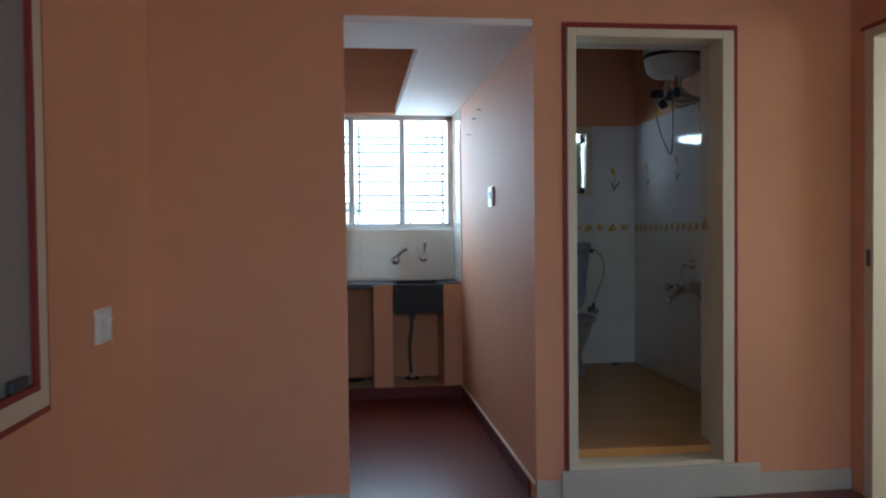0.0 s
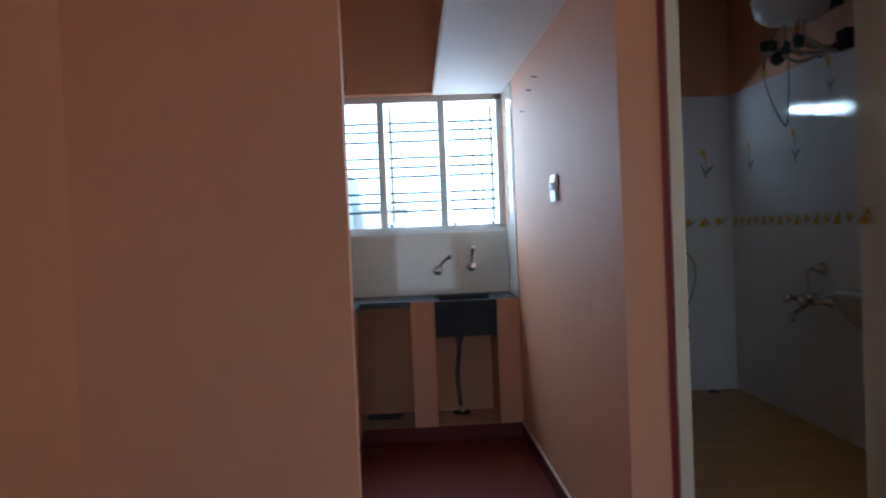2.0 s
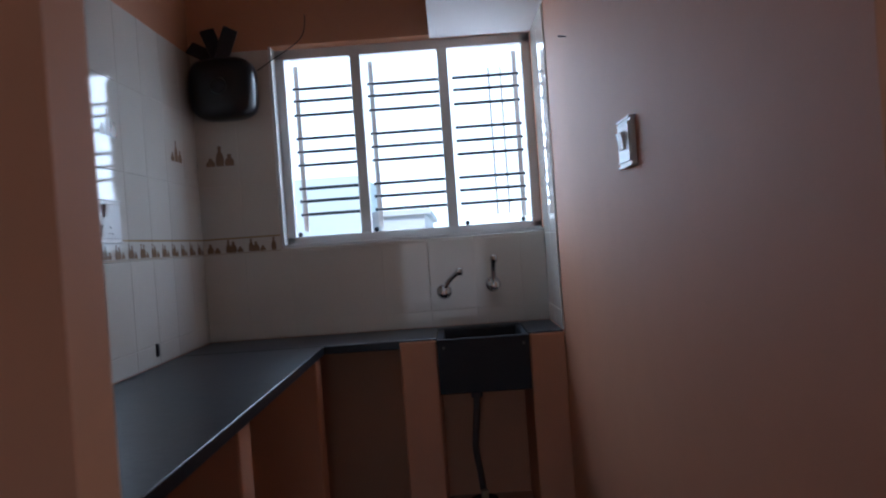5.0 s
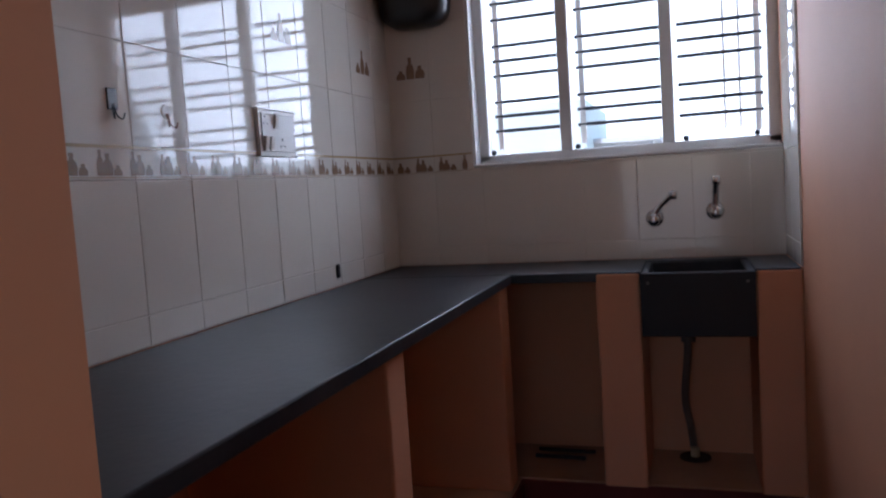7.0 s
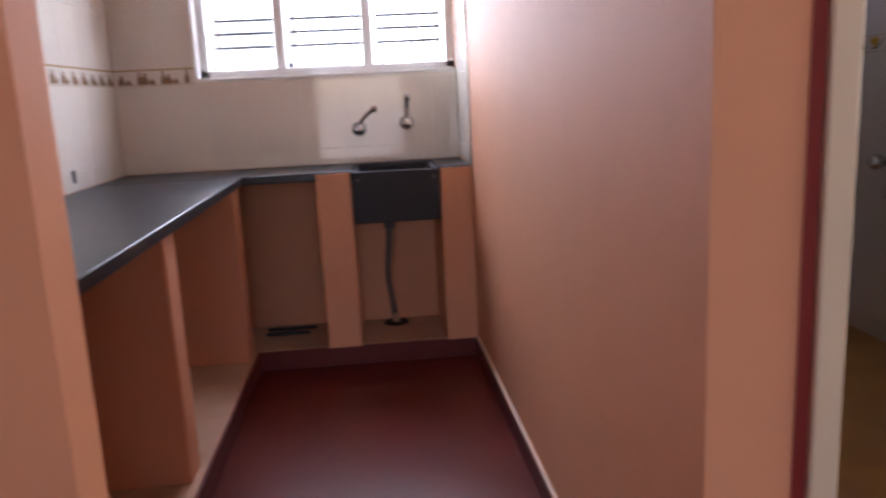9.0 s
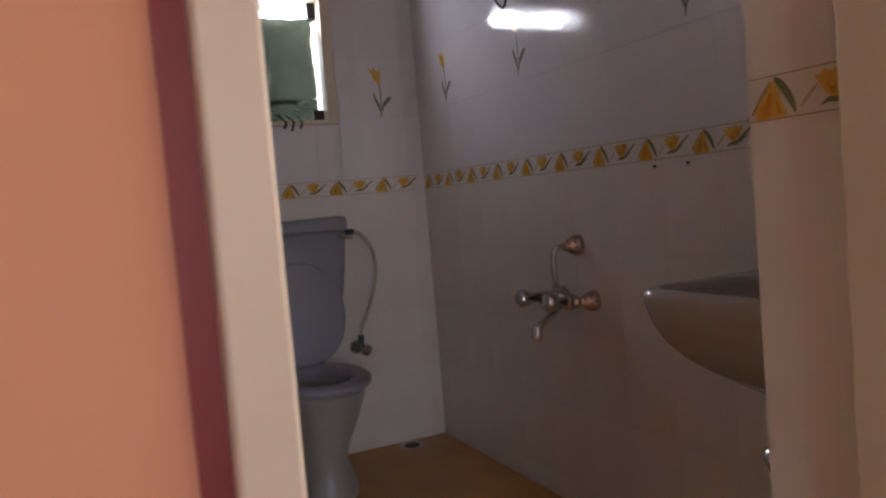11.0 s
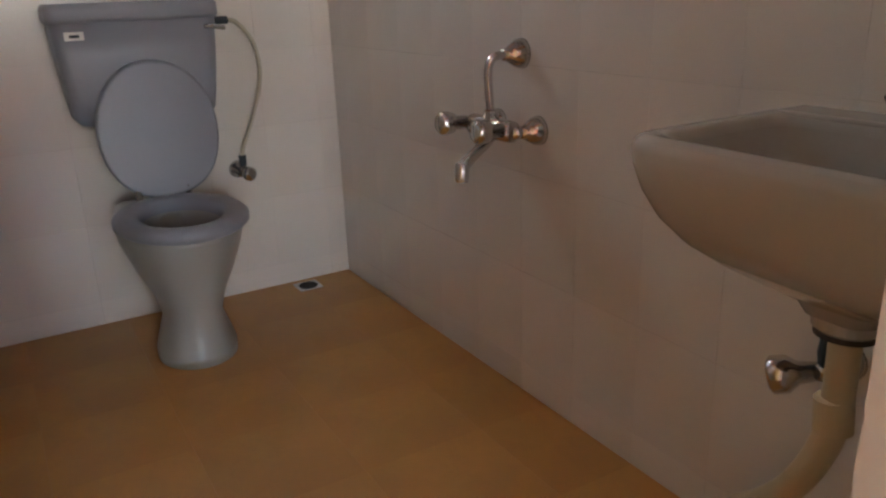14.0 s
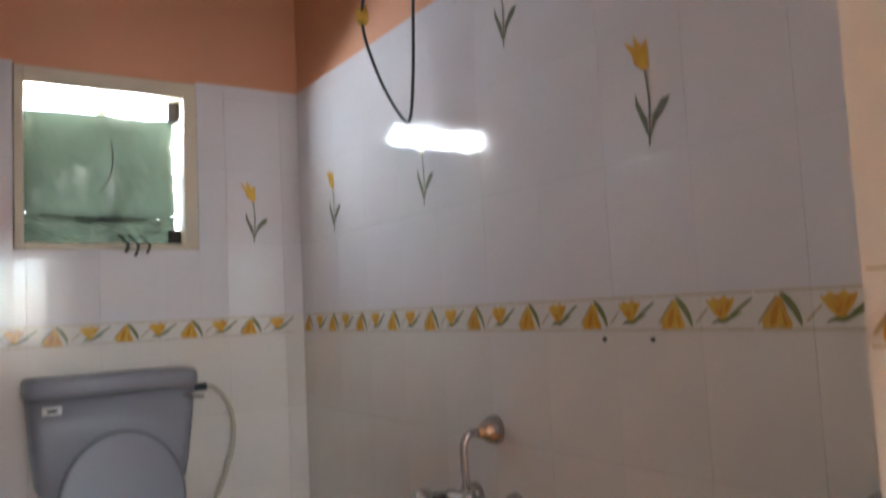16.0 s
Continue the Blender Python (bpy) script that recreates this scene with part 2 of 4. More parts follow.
def loft(rings, close=True):
    """Skin over rings of equal count."""
    bm = bmesh.new()
    vs = [[bm.verts.new(p) for p in r] for r in rings]
    n = len(vs[0])
    for a, b in zip(vs, vs[1:]):
        for k in range(n):
            bm.faces.new((a[k], a[(k + 1) % n], b[(k + 1) % n], b[k]))
    if close:
        bm.faces.new(vs[0][::-1])
        if close != "bottom":
            bm.faces.new(vs[-1])
    return bm


def structure(name, bm, mat, label, category):
    return part(name, bm, mat, None, label, category=category, kind="structure")


# ---- the large structure ----
HY, KX, WY, LX = 3.88, 2.042, 6.685, 0.41      # hall wall, kitchen side wall, kitchen window wall, kitchen left wall
BX, BY, BZ = 3.50, 6.405, 0.209                # bathroom side wall, far wall, floor level
KN = KX + .018                                 # the side wall at the doorway, a little off square
HL, HR, HB, CEIL = 0.31, 3.66, -1.6, 2.95      # hall left and right walls, back wall, ceiling

floor = structure("floor", boxes((HL - .2, HR + .2, HB - .2, 3.98, -0.12, 0), (LX - .1, KX + .06, 3.98, WY + .1, -0.12, 0)), M_FLOOR, "polished dark red oxide cement floor", "floor")
ceiling = structure("ceiling", boxes((HL - .2, 6.0, HB - .2, 6.95, CEIL, CEIL + .12)), M_CEIL, "plain white painted ceiling", "ceiling")
structure("wall_kitchen_front", boxes((HL - .12, 1.176, HY, 3.98, 0, CEIL), (1.176, KN - .001, HY, 3.98, 2.30, CEIL)), M_WALL, "peach painted wall with an open kitchen doorway", "wall")


def skewed(bm):
    """Shears what stands along the kitchen side wall to follow it."""
    for v in bm.verts:
        if v.co.x < 2.10:
            v.co.x += .018 * (6.25 - v.co.y) / 2.37
    return bm


structure("wall_kitchen_side", skewed(boxes((KX, 2.16, 3.98, WY + .2, 0, CEIL), (KX, 2.195, HY, 3.98, 0, CEIL))), M_WALL, "peach painted kitchen side wall", "wall")
structure("wall_bathroom_front", boxes((2.195, 2.235, HY, 4.175, .16, CEIL), (3.045, HR, HY, 4.168, 0, CEIL), (2.235, 3.045, HY, 4.168, 2.255, CEIL), (2.195, 3.045, HY, 4.168, 0, .150)), M_WALL, "peach painted wall around the bathroom doorway", "wall")
structure("wall_kitchen_left", boxes((LX - .15, LX, 3.98, WY + .2, 0, CEIL)), M_WALL, "peach painted kitchen wall behind tiles", "wall")
structure("wall_kitchen_window", boxes((LX, .79, WY, WY + .2, 0, CEIL), (.79, KX, WY, WY + .2, 0, 1.322), (.79, KX, WY, WY + .2, 2.285, CEIL)), M_WALL, "peach painted wall around the barred window", "wall")
structure("wall_bathroom_left", boxes((2.16, 2.25, 4.175, BY + .2, 0, CEIL)), M_WALL, "painted wall between kitchen and bathroom", "wall")
structure("wall_bathroom_right", boxes((BX + .008, BX + .15, 4.168, BY + .2, 0, CEIL)), M_WALL, "peach painted bathroom side wall", "wall")
structure("wall_bathroom_far", boxes((2.25, 2.60, BY + .008, BY + .25, 0, CEIL), (3.14, BX + .008, BY + .008, BY + .25, 0, CEIL), (2.60, 3.14, BY + .008, BY + .25, 0, 1.58), (2.60, 3.14, BY + .008, BY + .25, 2.14, CEIL)), M_WALL, "peach painted wall with a small window", "wall")
structure("bathroom_floor", boxes((2.20, BX + .008, 4.168, BY + .008, 0, BZ - .006)), M_GROUT, "raised bathroom floor bed", "floor")
structure("wall_hall_left", boxes((HL - .12, HL, HB, 1.25, 0, CEIL), (HL - .12, HL, 2.66, HY, 0, CEIL), (HL - .12, HL, 1.25, 2.66, 0, .86), (HL - .12, HL, 1.25, 2.66, 2.30, CEIL)), M_WALL, "peach painted hall wall with a window", "wall")
structure("wall_hall_right", boxes((HR, HR + .12, HB, 2.80, 0, CEIL), (HR, HR + .12, 3.76, HY + .2, 0, CEIL), (HR, HR + .12, 2.80, 3.76, 2.24, CEIL)), M_WALL, "peach painted hall wall with a side doorway", "wall")
# the wide opening is unseen, added to let the hall's fill light in
structure("wall_hall_back", boxes((HL - .12, .74, HB - .12, HB, 0, CEIL), (2.07, 2.66, HB - .12, HB, 0, CEIL), (3.54, HR + .12, HB - .12, HB, 0, CEIL), (2.66, 3.54, HB - .12, HB, 0, 1.18), (2.66, 3.54, HB - .12, HB, 2.24, CEIL), (.74, 2.07, HB - .12, HB, 2.4, CEIL)), M_WALL, "peach painted wall with a window and an unseen added opening", "wall")
structure("wall_side_room", boxes((5.4, 5.5, 1.5, 4.2, 0, CEIL), (HR + .12, 5.4, 4.1, 4.2, 0, CEIL), (HR + .12, 5.4, 1.5, 1.6, 0, CEIL)), M_YELLOW, "bright yellow painted side room wall", "wall")
structure("floor_side_room", boxes((HR + .2, 5.4, 1.6, 4.1, -.1, .0)), M_SKIRT, "pale side room floor", "floor")
structure("loft_slab", boxes((LX, KX + .04, 3.98, 4.38, 2.268, 2.34), (1.178, KN - .002, HY + .004, 3.98, 2.268, 2.2995), (1.56, KX + .04, 4.38, WY, 2.268, 2.34)), M_CEIL, "white painted concrete loft slab over the kitchen", "loft")

# ---- skirtings ----
structure("baseboard_hall", boxes((HL, 1.176, HY - .012, HY, 0, .10), (KN, 2.175, HY - .012, HY, 0, .115), (3.172, HR, HY - .012, HY, 0, .105), (HL, HL + .012, HB, HY - .012, 0, .10), bevel=.002), M_SKIRT, "grey cement hall skirting", "skirting")
structure("door_step", boxes((2.175, 3.172, HY - .030, HY - .001, 0, .158), bevel=.006), M_SKIRT, "worn grey cement step under the bathroom door", "step")
structure("baseboard_kitchen", skewed(boxes((KX - .010, KX, 4.0, 6.29, 0, .088), bevel=.002)), M_SKIRT_RED, "dark red oxide kitchen skirting", "skirting")
structure("trim_kitchen", skewed(boxes((KX - .013, KX, 3.90, 6.29, .089, .105), bevel=.003)), M_CREAM_LINE, "cream painted line above the skirting", "trim")
structure("kitchen_platform", boxes((LX, 1.02, 3.98, 6.29, 0, .094), (LX, KX - .014, 6.29, WY, 0, .094), bevel=.006), M_PLATFORM, "low worn cement platform under the counter", "platform")
structure("baseboard_platform", boxes((1.02, 1.030, 4.3, 6.280, 0, .090), (1.02, KX - .014, 6.280, 6.290, 0, .090), bevel=.002), M_SKIRT_RED, "dark red skirting in front of the platform", "skirting")

# ---- kitchen counter ----
partition = part("counter_partition", box(LX, 1.000, 5.06, 5.18, .094, .862, .008), M_WALL, None, "peach plastered partition holding up the slate counter", category="partition")
tagged(partition, group="counter partitions")
for x0, x1, y0, y1, lab in ((LX, 1.012, 6.14, 6.255, "peach plastered partition at the counter corner"), (1.346, 1.502, 6.25, WY, "peach plastered pillar beside the sink"), (1.892, KX - .001, 6.25, WY, "peach plastered pillar against the side wall"), (LX, 1.0, 3.99, 4.20, "peach plastered partition by the doorway")):
    tagged(part("counter_partition", box(x0, x1, y0, y1, .094, .894 if y0 == 6.25 else .862, .008), M_WALL, None, lab, category="partition"), group="counter partitions")
structure("trim_niche_back", boxes((LX, LX + .008, 4.2, 6.14, .094, .862), (1.02, 1.346, WY - .008, WY, .094, .862), (1.502, 1.892, WY - .008, WY, .094, .862)), M_WALL, "peach painted backs of the open niches", "wall")

worktop = thing("worktop", (1.0, 6.4, .864), "dark slate kitchen counter in an L shape", "counter")
part("long_slab", box(LX + .006, 1.030, 3.99, 6.254, .864, .900, .004), M_SLATE, worktop)
part("back_slab", boxes((LX + .006, 1.505, 6.256, WY - .006, .864, .9005), (1.89, KX - .006, 6.256, WY - .006, .864, .9005), (1.505, 1.89, 6.60, WY - .006, .864, .9005), bevel=.004), M_SLATE, worktop)

sink = thing("kitchen_sink", (1.70, 6.40, .66), "black stone kitchen sink set in the counter", "sink")


def rect(x0, x1, y0, y1, z):
    return [(x0, y0, z), (x1, y0, z), (x1, y1, z), (x0, y1, z)]


sk = loft([rect(1.509, 1.885, 6.222, 6.596, .668), rect(1.506, 1.888, 6.219, 6.598, .672), rect(1.506, 1.888, 6.219, 6.598, .893), rect(1.510, 1.884, 6.223, 6.594, .897), rect(1.530, 1.864, 6.240, 6.575, .897), rect(1.534, 1.860, 6.244, 6.571, .893), rect(1.540, 1.854, 6.250, 6.565, .700)])
part("basin", sk, M_SINK, sink)
part("drain_pipe", tube([(1.66, 6.42, .67), (1.655, 6.43, .55), (1.64, 6.47, .38), (1.655, 6.60, .22), (1.666, 6.645, .10)], .015), M_WASTE, sink, "grey plastic waste pipe")
part("pipe_nut", lathe([(.026, 0), (.026, .05), (.02, .055)], (1.66, 6.42, .61)), M_WASTE, sink)
for bx in (1.532, 1.864):
    part("bolt", lathe([(.006, 0), (.006, .003), (.003, .004)], (bx, 6.219, .862), (0, -1, 0), 10), M_WASTE, sink, "small grey bolt")
fd = thing("sink_floor_drain", (1.668, 6.60, .094), "round floor drain under the sink, its hole's shade painted as a disc", "drain")
# closed dark disc, the shade of the open drain hole given as colour
part("drain_hole_shade", lathe([(.062, 0), (.060, .006), (.04, .007)], (1.668, 6.60, .094)), M_DARK, fd)
part("pipe_end", lathe([(.018, 0), (.018, .035), (.014, .036)], (1.668, 6.60, .100)), M_PVC, fd, "pale plastic pipe end")
for k, (yy, x1) in enumerate(((6.52, 1.24), (6.60, 1.27))):
    tagged(part("iron_rod", tube([(1.03, yy, .102), (x1, yy - .01, .102)], .009), M_BAR, None, "dark iron rod lying in the counter niche", category="rod"), group="iron rods")

# ---- kitchen window ----
win = thing("window_1", (1.42, WY + .08, 1.322), "white metal window with dark iron bars", "window", kind="structure")
fy0, fy1 = WY + .075, WY + .125
part("window_frame", boxes((.80, .845, fy0, fy1, 1.345, 2.27), (1.995, KX - .002, fy0, fy1, 1.345, 2.27), (.80, KX - .002, fy0, fy1, 2.235, 2.283), (.80, KX - .002, fy0, fy1, 1.338, 1.375), bevel=.004), M_WHITE, win)
for x in (1.190, 1.612):
    part("mullion", box(x - .025, x + .025, fy0 - .004, fy1, 1.372, 2.238, .004), M_WHITE, win)
part("window_sill", box(.792, KX - .002, WY - .006, fy1, 1.323, 1.338, .003), M_WHITE, win)
part("side_lining", boxes((.791, .803, WY - .004, fy1, 1.338, 2.283)), M_WHITE, win)
for z in (2.107, 2.047, 1.977, 1.861, 1.795, 1.729, 1.613, 1.550, 1.484):
    for x0, x1 in ((.862, 1.168), (1.232, 1.592), (1.655, 1.985)):
        part("bar", tube([(x0, fy1 + .035, z), (x1, fy1 + .035, z)], .0085, 8), M_BAR, win)
for x in (.885, 1.255, 1.965):
    part("bar_holder", box(x - .012, x + .012, fy1 + .028, fy1 + .036, 1.40, 2.22), M_WHITE, win)
for x in (1.84, 1.90):
    part("upright_rod", tube([(x, fy1 + .10, 1.42), (x, fy1 + .10, 2.16)], .005, 8), M_WHITE, win)
for x in (.87, 1.24, 1.68, 1.95):
    part("latch", lathe([(.010, 0), (.012, .012), (.006, .02)], (x, fy0 - .004, 1.385), (0, -1, 0), 10), M_BAR, win)

# ---- taps over the sink ----


def kitchen_tap(x, z, sx, sz, label):
    """Wall bib tap: flange, body, lever spout turned upwards."""
    e = thing("wall_tap", (x, WY - .006, z), label, "tap", group="sink taps")
    part("flange", lathe([(.036, 0), (.034, .008), (.020, .014)], (x, WY - .006, z), (0, -1, 0)), M_CHROME, e, smooth=True)
    part("body", lathe([(.016, 0), (.017, .05), (.024, .055), (.026, .075), (.022, .09), (.010, .095)], (x, WY - .018, z), (0, -1, 0)), M_CHROME, e, smooth=True)
    sp = part("spout", tube([(x, WY - .075, z + .015), (x + sx * .4, WY - .085, z + sz * .6), (x + sx, WY - .11, z + sz)], .012, 12), M_CHROME, e, smooth=True)
    part("spout_tip", lathe([(.016, 0), (.016, .03), (.013, .032)], (x + sx * 1.02, WY - .112, z + sz - .018)), M_CHROME, sp, smooth=True)
    return e


kitchen_tap(1.545, 1.066, .075, .095, "chrome wall tap with its spout turned aside")
kitchen_tap(1.779, 1.085, .004, .125, "chrome wall tap with its spout turned up")

# ---- switches, hooks, nails ----


def switch_plate(name, at, along, out, w, h, label, gangs, sockets=()):
    """Modular plate with rockers and socket holes; along: direction of its width, out: off the wall."""
    a, o, u = Vector(along), Vector(out), Vector((0, 0, 1))
    c = Vector(at)
    e = thing(name, at, label, "switch")

    def slab(cx, cz, sw, sh, d0, d1, bev=.002):
        bm = bmesh.new()
        g = bmesh.ops.create_cube(bm, size=1.0)["verts"]
        for v in g:
            v.co = c + a * (cx + v.co.x * sw) + u * (cz + v.co.z * sh) + o * ((d0 + d1) / 2 + v.co.y * (d1 - d0))
        bmesh.ops.bevel(bm, geom=list(bm.edges), offset=bev, segments=2, affect='EDGES')
        return bm
    part("cover_plate", slab(0, 0, w, h, 0, .012, .004), M_PLASTIC, e)
    ip = part("inner_panel", slab(0, 0, w * .86, h * .80, .012, .016), M_WHITE, e)
    for gx, gz in gangs:
        bm = slab(gx, gz, .022, .042, .016, .024)
        bmesh.ops.rotate(bm, verts=bm.verts, cent=c + a * gx + u * gz + o * .02, matrix=Matrix.Rotation(radians(9), 3, a))
        part("rocker", bm, M_PLASTIC, ip)
    for gx, gz in sockets:
        for dx, dz, r in ((0, .014, .004), (-.012, -.008, .003), (.012, -.008, .003)):
            part("socket_hole", lathe([(r, 0), (r, .0012)], c + a * (gx + dx) + u * (gz + dz) + o * .0155, out, 10), M_BLACK, ip)
    return e


switch_plate("switch_board", (LX + .006, 5.650, 1.455), (0, 1, 0), (1, 0, 0), .235, .150, "white switch board with sockets on the kitchen tiles", ((-.02, .035), (-.085, -.035), (-.055, -.035)), ((-.08, .035), (.02, -.035)))
switch_plate("light_switch", (KX + .0095, 4.950, 1.515), (0, -1, 0), (-1, 0, 0), .135, .118, "white light switch on the peach kitchen wall", ((.012, .005), (-.018, .005)))
switch_plate("hall_socket", (HL, 3.20, .985), (0, 1, 0), (1, 0, 0), .15, .12, "white socket plate on the peach hall wall", ((.03, 0),), ((-.03, 0),))


def wall_hook(y, z, plate, label):
    e = thing("wall_hook", (LX + .006, y, z), label, "hook", group="tile hooks")
    x = LX + .006
    part("plate", lathe([(.02, 0), (.018, .004)], (x, y, z + .01), (1, 0, 0), 16) if not plate else box(x, x + .005, y - .016, y + .016, z - .01, z + .04, .002), M_PLASTIC if not plate else M_BLACK, e)
    for s in (-1, 1):
        part("prong", tube([(x + .004, y + s * .003, z + .004), (x + .009, y + s * .005, z - .022), (x + .018, y + s * .013, z - .032), (x + .021, y + s * .018, z - .018)], .0018, 8, 5), M_BAR if plate else M_CHROME, e)


wall_hook(4.92, 1.485, True, "black two-pronged hook stuck on a tile")
wall_hook(5.113, 1.475, False, "metal two-pronged hook stuck on a tile")
for y, z in ((5.32, 2.10), (5.52, 2.07), (5.75, 1.99)):
    tagged(part("nail", tube([(KX + .014, y, z), (KX - .024, y, z + .004)], .0025, 6), M_BAR, None, "small nail in the peach kitchen wall", category="nail"), group="wall nails")
# black block whose colour stands for the shade inside a pipe hole
plug = part("pipe_hole_block", box(LX + .006, LX + .014, 6.018, 6.040, .935, .985, .002), M_BLACK, None, "small black block standing in for a pipe hole in the tiles", category="plug")

# ---- exhaust fan in the corner ----
fan = thing("exhaust_fan", (.585, WY - .006, 1.94), "black exhaust fan hung high in the tiled corner", "fan")
rr = []
for y, s in ((WY - .006, .92), (WY - .03, 1.0), (WY - .10, .98), (WY - .14, .80), (WY - .15, .5)):
    ring = []
    for k in range(32):
        a = 2 * math.pi * k / 32
        c, sn = math.cos(a), math.sin(a)
        ring.append((.585 + s * .155 * math.copysign(abs(c) ** .55, c), y, 2.085 + s * .145 * math.copysign(abs(sn) ** .55, sn)))
    rr.append(ring)
part("housing", loft(rr), M_BLACK, fan, smooth=True)
for k in range(3):
    a = radians(70 + 42 * (k - 1))
    bm = box(-.035, .035, -.006, .006, 0, .16, .005)
    bmesh.ops.rotate(bm, verts=bm.verts, cent=(0, 0, 0), matrix=Matrix.Rotation(radians(28), 3, 'Z'))
    bmesh.ops.rotate(bm, verts=bm.verts, cent=(0, 0, 0), matrix=Matrix.Rotation(a - math.pi / 2, 3, 'Y'))
    bmesh.ops.translate(bm, verts=bm.verts, vec=(.585, WY - .09, 2.21))
    part("blade", bm, M_BLACK, fan, "grey-black fan blade")
part("hub", lathe([(.04, 0), (.035, .02), (.01, .028)], (.585, WY - .148, 2.085), (0, -1, 0)), M_BLACK, fan, smooth=True)
part("cord", tube([(.735, WY - .02, 2.17), (.80, WY - .02, 2.21), (.95, WY - .012, 2.31), (.98, WY - .012, 2.42)], .0025, 6), M_BLACK, fan)

# ---- bathroom doorway ----
df = thing("door_1", (2.62, HY, .15), "cream door frame with a red border and open leaf", "door", kind="structure")
part("door_frame", boxes((2.217, 2.262, HY - .012, 4.01, .158, 2.262), (2.988, 3.046, HY - .012, 4.01, .158, 2.262), (2.262, 2.988, HY - .012, 4.01, 2.222, 2.262), (2.262, 2.988, HY - .005, 4.01, .151, .176), bevel=.004), M_FRAME, df)
part("red_border", boxes((2.195, 2.216, HY - .003, HY + .001, .158, 2.288), (3.047, 3.068, HY - .003, HY + .001, .158, 2.288), (2.216, 3.047, HY - .003, HY + .001, 2.263, 2.288)), M_RED, df, "dark red painted border")
leaf_m = Matrix.Translation((2.266, 4.012, 0)) @ Matrix.Rotation(radians(-8), 4, 'Z')


def leaf_part(name, bm, mat, label=""):
    bmesh.ops.transform(bm, verts=bm.verts, matrix=leaf_m)
    return part(name, bm, mat, df, label)


lf = leaf_part("door_leaf", box(-.030, .0, .004, .715, .225, 2.21, .003), M_LEAF, "yellow-cream painted door leaf")
bm = tube([(0, .655, 1.155), (.016, .655, 1.155), (.022, .655, 1.145), (.022, .655, 1.035), (.016, .655, 1.025), (0, .655, 1.025)], .006, 10, 6)
bmesh.ops.transform(bm, verts=bm.verts, matrix=leaf_m)
part("handle", bm, M_BAR, lf, "dark metal pull handle")
bm = box(0, .012, .63, .68, .93, 1.0, .002)
bmesh.ops.transform(bm, verts=bm.verts, matrix=leaf_m)
part("latch", bm, M_BAR, lf)
structure("trim_reveal", boxes((3.020, 3.045, 4.011, 4.175, .21, 2.255), (2.235, 3.020, 4.011, 4.170, 2.235, 2.2545)), M_TILE_B2, "tiled sides of the bathroom doorway", "trim")
structure("door_sill", boxes((2.236, 3.02, 4.011, 4.175, .151, .213), bevel=.004), M_FLOOR_B, "ochre tiled sill of the bathroom doorway", "sill")

# ---- hall window and side door ----
hw = thing("window_2", (HL, 1.9, .83), "closed grey glass hall window with red borders", "window", kind="structure")


def border(y0, y1, z0, z1, w, d0, d1):
    return boxes((HL + d0, HL + d1, y0, y0 + w, z0, z1), (HL + d0, HL + d1, y1 - w, y1, z0, z1), (HL + d0, HL + d1, y0 + w, y1 - w, z0, z0 + w), (HL + d0, HL + d1, y0 + w, y1 - w, z1 - w, z1))


part("outer_border", border(1.20, 2.725, .79, 2.36, .022, -.001, .003), M_RED, hw, "dark red painted border")
part("window_frame", border(1.222, 2.703, .812, 2.338, .055, -.06, .008), M_FRAME, hw)
part("inner_border", border(1.277, 2.648, .867, 2.283, .020, -.012, .006), M_RED, hw, "dark red painted border")
part("pane", box(HL - .016, HL - .010, 1.297, 2.628, .887, 2.263), M_GLASS, hw, "dull grey glass")
part("latch", box(HL - .010, HL + .012, 2.46, 2.56, .89, .925, .006), M_BAR, hw)
bwin = thing("window_4", (3.10, HB, 1.18), "cream framed open hall window letting in daylight", "window", kind="structure")
part("window_frame", boxes((2.66, 2.70, HB - .11, HB + .008, 1.18, 2.24), (3.50, 3.54, HB - .11, HB + .008, 1.18, 2.24), (2.70, 3.50, HB - .11, HB + .008, 2.20, 2.24), (2.70, 3.50, HB - .11, HB + .008, 1.18, 1.22), bevel=.004), M_FRAME, bwin)
part("mullion", box(3.075, 3.125, HB - .09, HB - .02, 1.22, 2.20, .004), M_FRAME, bwin)
sd = thing("door_2", (HR, 3.28, 0), "pale door frame with a red border to a yellow room", "door", kind="structure")
part("door_frame", boxes((HR - .012, HR + .11, 3.70, 3.765, 0, 2.20), (HR - .012, HR + .11, 2.80, 2.86, 0, 2.20), (HR - .012, HR + .11, 2.80, 3.765, 2.20, 2.245), bevel=.004), M_FRAME, sd)
part("red_border", boxes((HR - .006, HR, 2.79, 3.80, 2.246, 2.268)), M_RED, sd, "dark red painted border")
part("bolt", boxes((HR - .022, HR - .012, 3.715, 3.735, 1.12, 1.20), bevel=.003), M_BAR, sd)

# ---- bathroom window ----
bw = thing("window_3", (2.87, BY + .1, 1.58), "small recessed bathroom window stuffed with green plastic", "window", kind="structure")
part("window_frame", boxes((2.602, 2.628, BY - .004, BY + .20, 1.582, 2.138), (3.095, 3.138, BY - .004, BY + .20, 1.582, 2.138), (2.628, 3.095, BY - .004, BY + .20, 2.085, 2.138), (2.628, 3.095, BY - .004, BY + .20, 1.582, 1.600), bevel=.003), M_FRAME, bw)
for z in (1.70, 1.84, 1.97):
    part("bar", tube([(2.628, BY + .16, z), (3.095, BY + .16, z)], .006, 8), M_BAR, bw)
part("upright", box(2.847, 2.873, BY + .10, BY + .125, 1.60, 2.085), M_FRAME, bw)
